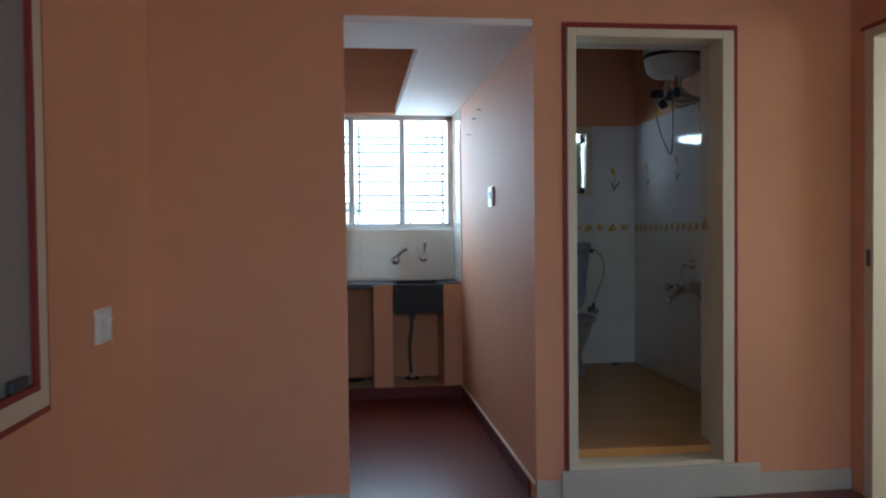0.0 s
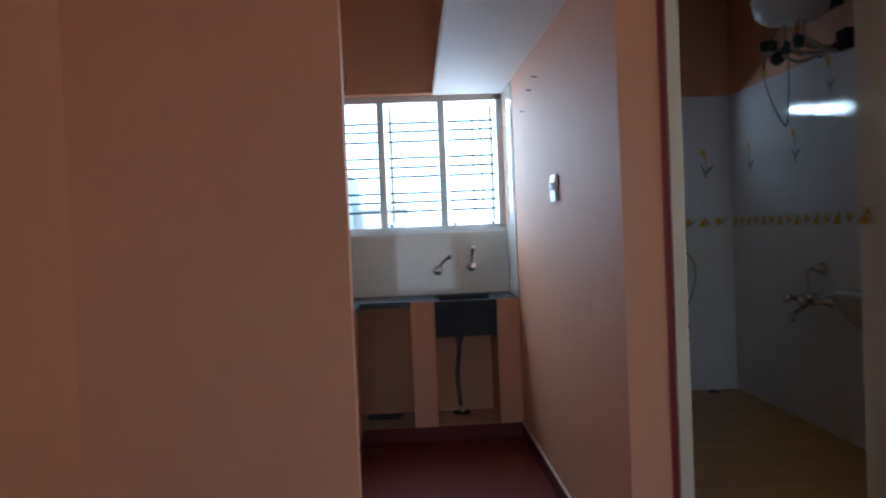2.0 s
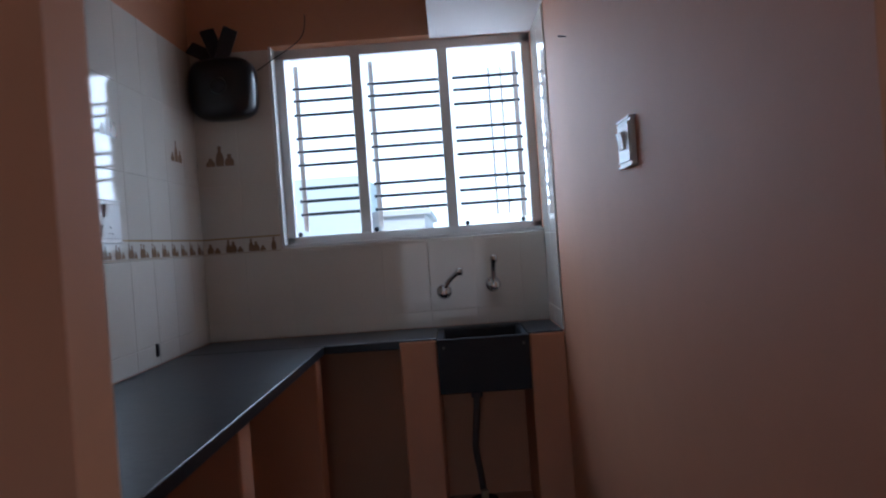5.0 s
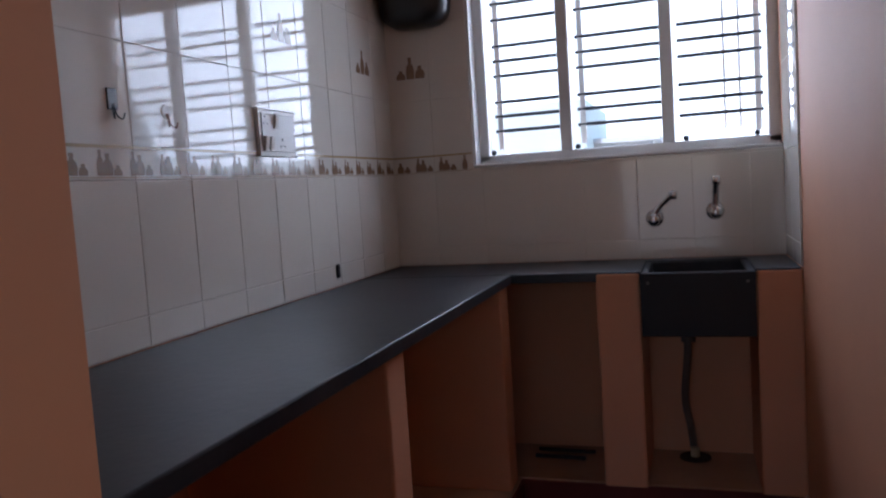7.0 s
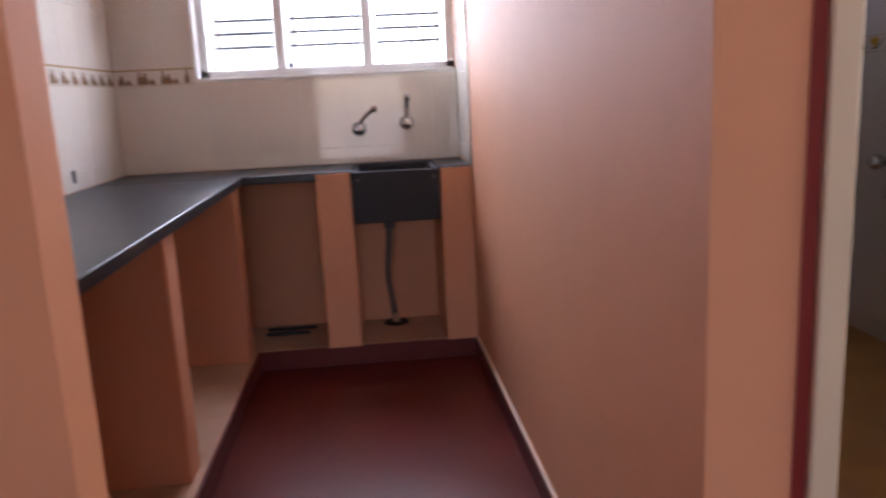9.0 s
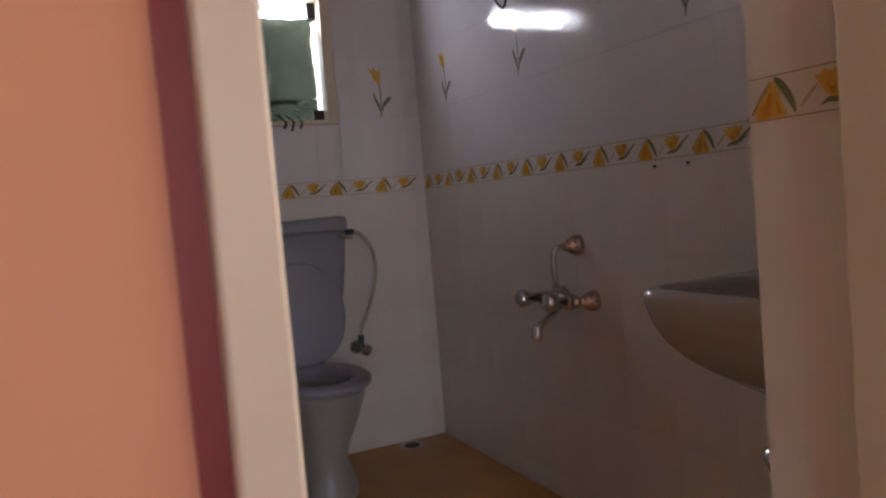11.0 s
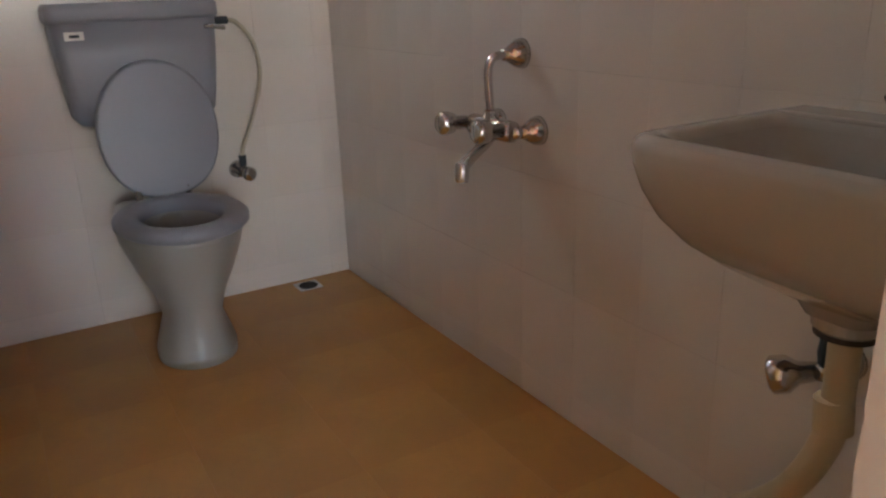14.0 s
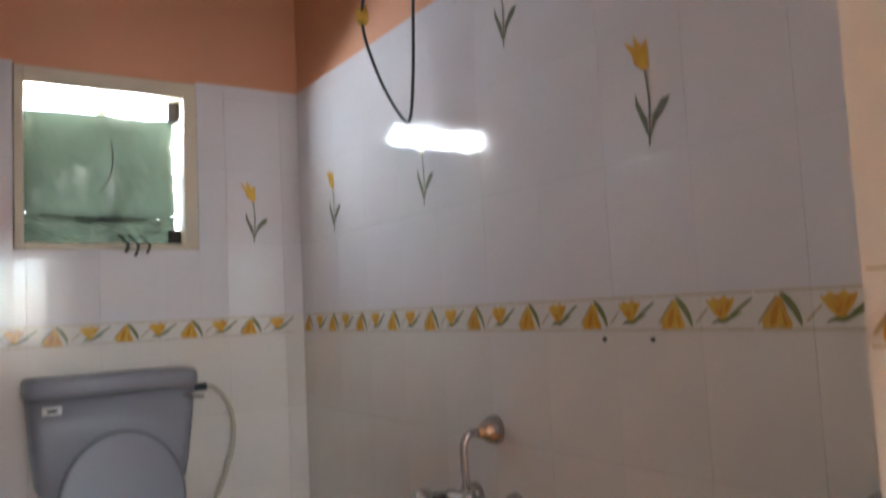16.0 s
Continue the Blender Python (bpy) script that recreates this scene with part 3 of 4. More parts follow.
part("hinge_block", boxes((3.060, 3.095, BY + .05, BY + .12, 2.02, 2.085), (3.060, 3.095, BY + .05, BY + .12, 1.60, 1.65), bevel=.004), M_DARK, bw)


def plastic_sheet():
    """Slack pouch of sheeting with a ragged side, and a crumpled roll below it."""
    e = thing("plastic_sheet", (2.86, BY + .09, 1.60), "crumpled green translucent plastic sheet in the window", "plastic sheet")
    for name, z0, z1, amp, sx0, sx1 in (("upper_fold", 1.690, 2.022, .055, 2.630, 3.082), ("lower_fold", 1.603, 1.700, .030, 2.632, 3.086)):
        bm = bmesh.new()
        nx, nz = 56, 36
        g = []
        for j in range(nz + 1):
            row = []
            for i in range(nx + 1):
                u, v = i / nx, j / nz
                belly = math.sin(math.pi * u) ** .6
                sag = (.030 * math.sin(math.pi * u) - .012) * (1 - v) if name == "upper_fold" else 0
                bulge = amp * belly * math.sin(math.pi * min(1, .12 + .80 * (1 - v))) ** .8
                w = noise.noise(Vector((u * 3, v * 3, z0 * 9))) * .012 + noise.noise(Vector((u * 9, v * 3, z0))) * .006 + abs(noise.noise(Vector((u * 13 + v * 5, v * 6, z0 * 3)))) * (.005 if name == "upper_fold" else .026)
                edge = sx1 + .010 * noise.noise(Vector((3, v * 6, z0)))
                row.append(bm.verts.new((sx0 + (edge - sx0) * u, BY + .085 - bulge + w, z0 - sag + (z1 - z0 + sag) * v + .006 * noise.noise(Vector((u * 7, 2, v))))))
            g.append(row)
        for j in range(nz):
            for i in range(nx):
                bm.faces.new((g[j][i], g[j][i + 1], g[j + 1][i + 1], g[j + 1][i]))
        part(name, bm, M_SHEET, e, smooth=True)
    part("tie_string", tube([(2.875, BY + .026, 1.93), (2.880, BY + .020, 1.87), (2.868, BY + .018, 1.81), (2.84, BY + .024, 1.765)], .0022, 6), M_DARK, e)
    for k, (px, dz) in enumerate(((2.90, -.018), (2.93, -.030), (2.965, -.022))):
        part("torn_end", tube([(px, BY + .05, 1.63), (px + .010, BY + .006, 1.606), (px + .016, BY - .010, 1.590), (px + .006, BY - .012, 1.588 + dz)], .006 - .001 * k, 8), M_SHEET, e, smooth=True)


plastic_sheet()

# ---- toilet ----


def oval(cx, cy, z, rx, ry, n=40, sq=1.0, back=None):
    out = []
    for k in range(n):
        a = 2 * math.pi * k / n
        c, s = math.cos(a), math.sin(a)
        y = cy + ry * math.copysign(abs(s) ** sq, s)
        if back is not None:
            y = min(y, back)
        out.append((cx + rx * math.copysign(abs(c) ** sq, c), y, z))
    return out


TX = 2.842
toilet = thing("toilet", (TX, 6.0, BZ), "grey-ivory ceramic toilet with its lid raised", "toilet")
part("pedestal", loft([oval(TX, 6.03, BZ + h, rx, ry) for h, rx, ry in ((0, .112, .135), (.03, .113, .137), (.07, .102, .125), (.13, .082, .115), (.20, .098, .138), (.27, .130, .178), (.34, .156, .210), (.385, .168, .225), (.402, .168, .226), (.403, .13, .18))], close="bottom"), M_CERAMIC, toilet, smooth=True)
part("bowl_back", box(TX - .13, TX + .13, 6.14, BY - .001, BZ + .24, BZ + .40, .03), M_CERAMIC, toilet, smooth=True)
seat_rings = [oval(TX, 5.99, z, rx, ry) for z, rx, ry in ((.617, .168, .222), (.625, .178, .232), (.640, .178, .232), (.650, .166, .220), (.652, .128, .178), (.644, .112, .160), (.612, .108, .156))]
part("seat", loft(seat_rings, close=False), M_SEAT, toilet, "pale grey plastic seat", smooth=True)
part("bowl_inside", loft([oval(TX, 6.0, z, rx, ry) for z, rx, ry in ((.612, .110, .158), (.55, .100, .140), (.47, .065, .085), (.44, .02, .03))], close=False), M_CERAMIC, toilet, smooth=True)
# water disc coloured near-black so the bowl's shade lies in its colour
part("bowl_water_shade", lathe([(.062, 0), (.02, .003)], (TX, 6.0, .470)), M_DARK, toilet)


def lid_outline(k, n=48):
    """Egg outline in plan, squarer towards the hinges."""
    out = []
    for i in range(n):
        a = 2 * math.pi * i / n
        c, sn = math.cos(a), math.sin(a)
        q = .86 if sn < 0 else 1.0
        out.append((TX + .016 + .170 * k * math.copysign(abs(c) ** q, c), 5.99 + .236 * k * math.copysign(abs(sn) ** (q * .9 + .1), sn), 0))
    return out


lid = loft([[(x, 6.205 + dy + .10 * (zz - .66), zz) for x, _, zz in [(p[0], 0, .845 + (p[1] - 5.99) * .84) for p in lid_outline(s)]] for dy, s in ((0, .96), (-.006, 1.0), (-.016, 1.0), (-.022, .97), (-.023, .94))])
tlid = part("lid", lid, M_SEAT, toilet, "pale grey plastic lid", smooth=True)
for s in (-1, 1):
    part("hinge", lathe([(.012, 0), (.012, .03), (.008, .034)], (TX + s * .07, 6.195, .645)), M_CHROME, tlid)

cist = thing("cistern", (2.848, BY - .09, .86), "grey plastic flushing cistern on the tiled wall", "cistern")


def rrect(cx, y0, y1, z, hw, r=.03):
    pts = []
    for qx, qy, a0 in ((hw - r, y1 - r, 0), (-hw + r, y1 - r, 90), (-hw + r, y0 + r, 180), (hw - r, y0 + r, 270)):
        for k in range(5):
            a = radians(a0 + 22.5 * k)
            pts.append((cx + qx + r * math.cos(a), qy + r * math.sin(a), z))
    return pts


tank = part("tank", loft([rrect(2.848, BY - y, BY - .002, z, hw) for z, hw, y in ((.860, .165, .115), (.866, .185, .135), (.885, .200, .150), (.94, .208, .157), (1.05, .219, .165), (1.15, .226, .168))]), M_SEAT, cist, smooth=True)
part("lid", loft([rrect(2.848, BY - y, BY - .002, z, hw) for z, hw, y in ((1.150, .230, .172), (1.160, .234, .178), (1.190, .234, .178), (1.202, .226, .170))]), M_SEAT, cist, smooth=True)
part("badge", box(2.655, 2.705, BY - .171, BY - .166, 1.105, 1.128, .001), M_PLASTIC, tank, "small white badge")
part("badge_mark", box(2.667, 2.693, BY - .1725, BY - .171, 1.112, 1.120), M_BAR, tank)
part("flush_lever", tube([(3.035, BY - .17, 1.125), (3.05, BY - .185, 1.125), (3.09, BY - .18, 1.118)], .007, 8), M_CHROME, cist)

inlet = thing("water_inlet", (3.112, BY, .645), "plastic inlet hose with a chrome angle valve", "hose")
part("hose", tube([(3.10, BY - .09, 1.135), (3.15, BY - .09, 1.13), (3.205, BY - .075, 1.06), (3.215, BY - .065, .95), (3.18, BY - .06, .83), (3.14, BY - .055, .74), (3.132, BY - .05, .70)], .0075, 10), M_HOSE, inlet, smooth=True)
part("top_nut", lathe([(.012, 0), (.012, .04)], (3.085, BY - .09, 1.137), (1, 0, 0), 8), M_BAR, inlet)
part("bottom_nut", lathe([(.012, 0), (.013, .035)], (3.132, BY - .05, .672), (0, 0, 1), 8), M_BAR, inlet)
part("valve_body", lathe([(.030, 0), (.027, .01), (.016, .015), (.016, .06)], (3.125, BY, .652), (0, -1, 0), 16), M_CHROME, inlet, smooth=True)
part("valve_knob", lathe([(.020, 0), (.024, .006), (.024, .026), (.018, .032)], (3.138, BY - .055, .648), (.25, -1, -.1), 14), M_CHROME, inlet, smooth=True)
hk = part("stop_valve", lathe([(.035, 0), (.036, .012), (.028, .026), (.012, .030), (.011, .036)], (2.350, BY - .001, 1.247), (0, -1, 0), 20), M_CHROME, None, "round chrome stop-valve knob on the tiles", smooth=True, category="valve")
fdr = thing("floor_drain", (3.306, 6.329, BZ), "metal floor drain in the ochre tiled floor", "drain")
part("drain_plate", box(3.262, 3.35, 6.285, 6.373, BZ - .001, BZ + .003, .002), M_CHROME, fdr)
part("grate", lathe([(.034, 0), (.030, .003)], (3.306, 6.329, BZ + .003)), M_DARK, fdr)

# ---- wall mixer ----
mx = thing("wall_mixer", (BX, 5.30, .90), "chrome wall mixer with an overhead pipe", "mixer tap")
for name, y, z in (("upper_flange", 5.300, 1.061), ("flange", 5.236, .895), ("flange", 5.392, .895)):
    part(name, lathe([(.034, 0), (.032, .012), (.020, .034), (.014, .038), (.013, .052)], (BX - .001, y, z), (-1, 0, 0), 20), M_CHROME, mx, smooth=True)
part("body", lathe([(.018, 0), (.024, .006), (.026, .05), (.026, .115), (.024, .160), (.018, .168)], (BX - .075, 5.232, .900), (0, 1, 0), 18), M_CHROME, mx, smooth=True)
for y in (5.240, 5.390):
    part("arm", tube([(BX - .04, y, .895), (BX - .075, y, .898)], .015, 12), M_CHROME, mx, smooth=True)
    part("knob", lathe([(.016, 0), (.016, .03), (.024, .034), (.027, .045), (.027, .064), (.02, .072)], (BX - .095, y + .006, .905), (-1, .10, .05), 14), M_CHROME, mx, smooth=True)
part("overhead_pipe", tube([(BX - .045, 5.300, 1.061), (BX - .075, 5.302, 1.058), (BX - .088, 5.306, 1.035), (BX - .085, 5.31, .98), (BX - .078, 5.312, .92)], .0095, 12), M_CHROME, mx, smooth=True)
part("pipe_nut", lathe([(.016, 0), (.017, .022), (.011, .026)], (BX - .078, 5.312, .918), (0, 0, 1), 8), M_CHROME, mx)
msp = part("spout", tube([(BX - .085, 5.300, .885), (BX - .115, 5.292, .868), (BX - .165, 5.278, .842), (BX - .190, 5.266, .828)], .0135, 12), M_CHROME, mx, smooth=True)
part("spout_tip", lathe([(.013, 0), (.016, .006), (.016, .040), (.012, .044)], (BX - .192, 5.264, .800), (0.05, 0, 1), 14), M_CHROME, msp, smooth=True)
for y, z in ((4.81, 1.272), (4.93, 1.272)):
    tagged(part("wall_plug", lathe([(.004, 0), (.0035, .006)], (BX - .0005, y, z), (-1, 0, 0), 8), M_DARK, None, "dark screw plug in the bathroom tiles", category="screw plug"), group="screw plugs")

# ---- wash basin ----
basin = thing("wash_basin", (BX, 4.41, .76), "beige ceramic wash basin fixed to the tiles", "wash basin")


def bring(x0, hw, z, r, cy=4.405):
    """Basin outline: straight against the wall, rounded front corners."""
    pts = [(BX - .001, cy + hw, z)]
    for a0, qx, qy in ((90, x0 + r, cy + hw - r), (180, x0 + r, cy - hw + r)):
        for k in range(7):
            a = radians(a0 + 15 * k)
            pts.append((qx + r * math.cos(a), qy + r * math.sin(a), z))
    pts.append((BX - .001, cy - hw, z))
    return pts


def inner(x0, x1, hw, z, r, cy=4.405):
    pts = []
    for qx, qy, a0 in ((x1 - r, cy + hw - r, 0), (x0 + r, cy + hw - r, 90), (x0 + r, cy - hw + r, 180), (x1 - r, cy - hw + r, 270)):
        for k in range(5):
            a = radians(a0 + 22.5 * k)
            pts.append((qx + r * math.cos(a), qy + r * math.sin(a), z))
    return pts


part("bowl", loft([bring(x0, hw, z, r) for x0, hw, z, r in ((3.332, .050, .775, .03), (3.326, .060, .792, .03), (3.292, .105, .812, .05), (3.243, .142, .842, .055), (3.199, .168, .874, .06), (3.167, .185, .910, .06), (3.148, .195, .948, .055), (3.138, .199, .982, .05), (3.136, .200, 1.002, .046), (3.139, .198, 1.012, .044), (3.147, .190, 1.018, .040))], close="bottom"), M_BASIN, basin, smooth=True)
part("rim", loft([inner(x0, x1, hw, z, r) for x0, x1, hw, z, r in ((3.144, BX - .002, .1935, 1.0165, .040), (3.151, BX - .003, .187, 1.0205, .038), (3.166, BX - .050, .174, 1.0190, .034), (3.174, BX - .080, .166, 1.0150, .034), (3.180, 3.414, .160, 1.004, .034))], close=False), M_BASIN, basin, smooth=True)
part("hollow", loft([inner(x0, x1, hw, z, r) for x0, x1, hw, z, r in ((3.179, 3.415, .161, 1.006, .034), (3.184, 3.411, .156, .985, .04), (3.196, 3.404, .145, .94, .05), (3.222, 3.396, .122, .890, .055), (3.268, 3.372, .070, .858, .045), (3.32, 3.36, .018, .850, .012))], close=False), M_BASIN, basin, smooth=True)
part("waste_hole", lathe([(.024, 0), (.022, .003), (.014, .0035)], (3.335, 4.405, .852)), M_CHROME, basin, "metal waste grate", smooth=True)
part("back_shelf", box(3.425, BX - .002, 4.222, 4.588, 1.002, 1.0225, .005), M_BASIN, basin)
bt = thing("basin_tap", (3.455, 4.43, 1.03), "chrome pillar tap on the wash basin", "tap")
part("pillar", lathe([(.024, 0), (.018, .01), (.016, .05), (.02, .06), (.012, .075)], (3.462, 4.375, 1.0225)), M_CHROME, bt, smooth=True)
part("spout", tube([(3.462, 4.375, 1.065), (3.425, 4.390, 1.075), (3.395, 4.400, 1.055)], .012, 12), M_CHROME, bt, smooth=True)
part("knob", lathe([(.02, 0), (.026, .01), (.026, .025), (.015, .032)], (3.462, 4.375, 1.10)), M_CHROME, bt, smooth=True)
trap = thing("waste_pipe", (3.38, 4.405, BZ), "yellowed plastic waste pipe under the basin", "pipe")
part("coupling", lathe([(.040, 0), (.046, .006), (.046, .03), (.038, .036)], (3.38, 4.405, .752)), M_BASIN, trap)
part("dark_ring", lathe([(.042, 0), (.042, .008)], (3.38, 4.405, .745)), M_DARK, trap)
part("pipe", tube([(3.38, 4.405, .76), (3.38, 4.403, .66), (3.382, 4.41, .58), (3.385, 4.45, .48), (3.40, 4.52, .39), (3.43, 4.58, .33), (3.46, 4.62, .25), (3.46, 4.63, BZ)], .022, 14), M_PVC, trap, smooth=True)
part("sleeve", lathe([(.027, 0), (.027, .05), (.0225, .054)], (3.381, 4.404, .595), (0, .1, 1)), M_PVC, trap)
av = thing("angle_valve", (BX, 4.47, .64), "chrome angle valve below the basin", "valve")
part("flange", lathe([(.03, 0), (.026, .010), (.014, .014), (.014, .07)], (BX - .001, 4.462, .645), (-1, 0, 0), 16), M_CHROME, av, smooth=True)
part("knob", lathe([(.014, 0), (.018, .03), (.030, .045), (.030, .068), (.022, .074)], (BX - .06, 4.47, .642), (-.55, .8, -.28), 16), M_CHROME, av, smooth=True)
part("neck", lathe([(.012, 0), (.015, .02), (.012, .055)], (BX - .06, 4.462, .655), (0, 0, 1), 12), M_BAR, av)
part("supply_tube", tube([(BX - .06, 4.462, .70), (BX - .058, 4.46, .78), (BX - .055, 4.45, .85)], .008, 8), M_PVC, av)

# ---- water heater ----
gy = thing("water_heater", (3.29, 5.20, 2.29), "white drum water heater high on the wall", "water heater")
part("drum", lathe([(.08, 0), (.13, .012), (.168, .045), (.182, .10), (.186, .16), (.186, .55), (.15, .60), (.05, .62)], (3.290, 5.20, 2.29), (0, 0, 1), 36), M_GEYSER, gy, smooth=True)
part("black_band", lathe([(.186, 0), (.1885, .003), (.1885, .022), (.186, .025)], (3.290, 5.20, 2.415), (0, 0, 1), 36), M_BLACK, gy)
part("bracket", box(3.46, BX - .001, 5.10, 5.30, 2.35, 2.80, .003), M_BAR, gy)
for y, mt in ((5.14, M_CHROME), (5.27, M_CHROME)):
    gp = part("pipe", tube([(3.29, y, 2.30), (3.29, y, 2.20), (3.36, y - .01, 2.155), (3.47, y - .02, 2.15), (BX - .001, y - .02, 2.15)], .013, 10), mt, gy, smooth=True)
    part("valve", lathe([(.022, 0), (.026, .02), (.026, .05), (.018, .06)], (3.29, y, 2.155), (0, 0, 1), 12), M_BAR, gp)
part("thermostat", lathe([(.04, 0), (.045, .01), (.045, .05), (.03, .055)], (3.25, 5.36, 2.185), (0, 0, 1), 16), M_BLACK, gy, smooth=True)
part("cable", tube([(3.30, 5.36, 2.31), (3.34, 5.55, 2.25), (3.375, 5.69, 2.14), (3.40, 5.66, 1.98), (3.425, 5.60, 1.86), (3.43, 5.555, 1.835), (3.43, 5.53, 1.94), (3.42, 5.50, 2.08), (3.39, 5.44, 2.22), (3.36, 5.40, 2.26)], .0045, 8), M_BLACK, gy, smooth=True)
part("yellow_tape", lathe([(.014, 0), (.018, .02), (.012, .05)], (3.375, 5.685, 2.125), (.1, .2, 1), 10), M_ORANGE, gy, "yellow insulating tape")

for k, (px, py, ex, ey) in enumerate(((3.27, 5.23, 3.33, 5.30), (3.33, 5.14, 3.40, 5.09))):
    part("braided_hose", tube([(px, py, 2.30), (px - .01, py + .01, 2.22), (ex - .03, ey, 2.15), (ex + .05, ey, 2.12), (BX - .002, ey + .01, 2.16)], .009, 8), M_HOSE, gy, smooth=True)
    part("wall_elbow", lathe([(.024, 0), (.022, .01), (.016, .014), (.016, .05)], (BX - .001, ey + .01, 2.16), (-1, 0, 0), 14), M_CHROME, gy, smooth=True)
part("relief_valve", lathe([(.014, 0), (.028, .012), (.034, .03), (.034, .055), (.022, .07)], (3.30, 5.31, 2.165), (-.4, .8, -.45), 14), M_BLACK, gy, smooth=True)
part("plug_socket", box(BX - .045, BX - .001, 5.02, 5.11, 2.12, 2.22, .008), M_BLACK, gy, "black plug in a wall socket")
gy.location.y -= .05

# ---- outside the kitchen window ----
structure("ground", boxes((-300, 300, 7.2, 600, -3.2, -3.0), (-300, 300, -600, -2.0, -3.2, -3.0)), M_GROUND, "dusty ground reaching the horizon", "ground")
haze = bpy.data.materials.new("bright_hazy_sky")
haze.use_nodes = True
hb = haze.node_tree.nodes["Principled BSDF"]
hb.inputs["Base Color"].default_value = (0, 0, 0, 1)
hb.inputs["Emission Color"].default_value, hb.inputs["Emission Strength"].default_value = (0.88, 0.97, 1.0, 1), 1.6
structure("backdrop", boxes((-90, 90, 80, 80.2, -3.0, 70)), haze, "bright hazy white sky in the distance", "sky")
nb = thing("neighbour_house", (0.5, 14, -3.0), "pale mint and white house across the lane", "house")
part("wall", boxes((-7, 1.2, 15, 21, -3.0, 1.75)), M_CONCRETE, nb)
part("upper_wall", boxes((-1.1, 0.35, 14.2, 17, 0.2, 2.35)), M_MINT, nb, "pale mint stair wall")
part("parapet", boxes((1.2, 8, 15, 21, -3.0, 0.3)), M_CONCRETE, nb)
part("roof", boxes((-7.1, 1.3, 14.95, 21.1, 1.75, 1.83)), M_CONCRETE, nb)
for k in range(6):
    part("step", box(-1.9, -1.15, 14.4 + .25 * k, 14.65 + .25 * k, .3, .45 + .17 * k), M_CONCRETE, nb)
bk = thing("bucket", (-1.25, 14.1, 1.35), "red plastic bucket on the neighbouring wall", "bucket")
part("pail", lathe([(.16, 0), (.22, .38), (.235, .40)], (-1.25, 14.1, 1.35), segs=20), M_REDPOT, bk, smooth=True)
part("shelf", box(-1.7, -.8, 13.9, 14.2, 1.27, 1.35), M_CONCRETE, nb)

# ---- kitchen tiles ----
TILE_MESH = {}


def tile(name, parent, axis, u0, u1, z0, z1, plane, out, mat, gap=.0012, thick=.006):
    """One glazed tile with softened edges on a wall; alike tiles share their mesh."""
    w, h = round(u1 - u0 - 2 * gap, 4), round(z1 - z0 - 2 * gap, 4)
    key = (axis, out, w, h, mat.name, thick)
    if key not in TILE_MESH:
        c = min(.0015, gap * 1.6)
        bm = bmesh.new()
        rings = []
        for s, d in ((0, 0), (0, thick - c), (c, thick)):
            pts = []
            for a, b in ((-w / 2 + s, -h / 2 + s), (w / 2 - s, -h / 2 + s), (w / 2 - s, h / 2 - s), (-w / 2 + s, h / 2 - s)):
                pts.append(bm.verts.new((out * d, a, b) if axis == 'y' else ((a, out * d, b) if axis == 'x' else (a, b, d))))
            rings.append(pts)
        for r, q in zip(rings, rings[1:]):
            for k in range(4):
                bm.faces.new((r[k], r[(k + 1) % 4], q[(k + 1) % 4], q[k]))
        bm.faces.new(rings[-1])
        bmesh.ops.recalc_face_normals(bm, faces=bm.faces)
        me = bpy.data.meshes.new(name)
        bm.to_mesh(me)
        bm.free()
        me.materials.append(mat)
        TILE_MESH[key] = me
    ob = new(name, TILE_MESH[key])
    um, zm = (u0 + u1) / 2, (z0 + z1) / 2
    p = (plane, um, zm) if axis == 'y' else ((um, plane, zm) if axis == 'x' else (um, zm, plane))
    ob.location = Vector(p)
    ob.parent = parent
    return ob


def cuts(a, b, origin, pitch):
    k = math.ceil((a - origin) / pitch - 1e-6)
    out = [a]
    while origin + k * pitch < b - .012:
        if origin + k * pitch > a + .012:
            out.append(origin + k * pitch)
        k += 1
    return out + [b]


def tiled(parent, axis, a, b, z_cuts, origin, pitch, plane, out, mat, hole=None, name="tile", gap=.0009):
    us = cuts(a, b, origin, pitch)
    for z0, z1 in zip(z_cuts, z_cuts[1:]):
        for u0, u1 in zip(us, us[1:]):
            spans = [(u0, u1, z0, z1)]
            if hole:
                h0, h1, g0, g1 = hole
                if u0 < h1 - .003 and u1 > h0 + .003 and z0 < g1 - .003 and z1 > g0 + .003:
                    spans = []
                    if u0 < h0 - .004:
                        spans.append((u0, h0, z0, z1))
                    if u1 > h1 + .004:
                        spans.append((h1, u1, z0, z1))
                    m0, m1 = max(u0, h0), min(u1, h1)
                    if z0 < g0 - .004:
                        spans.append((m0, m1, z0, g0))
                    if z1 > g1 + .004:
                        spans.append((m0, m1, g1, z1))
            for s in spans:
                tile(name, parent, axis, *s, plane, out, mat, gap)


KZ = [.902, .980, 1.310, 1.640, 1.970, 2.270]
kl = thing("wall_tiling_kitchen", (0, 0, 0), "cream glazed wall tiles above the slate counter", "wall tiles", kind="structure")
part("grout_bed", boxes((LX, LX + .0050, 3.98, WY - .0050, .902, 2.270), (LX, .79, WY - .0050, WY, .902, 2.270), (.79, KX - .0050, WY - .0050, WY, .902, 1.322), (KX - .0050, KX, 6.255, WY, .902, 2.268)), M_GROUT, kl)
tiled(kl, 'y', 3.98, WY - .006, KZ, 4.977, .217, LX + .0005, 1, M_TILE_K)
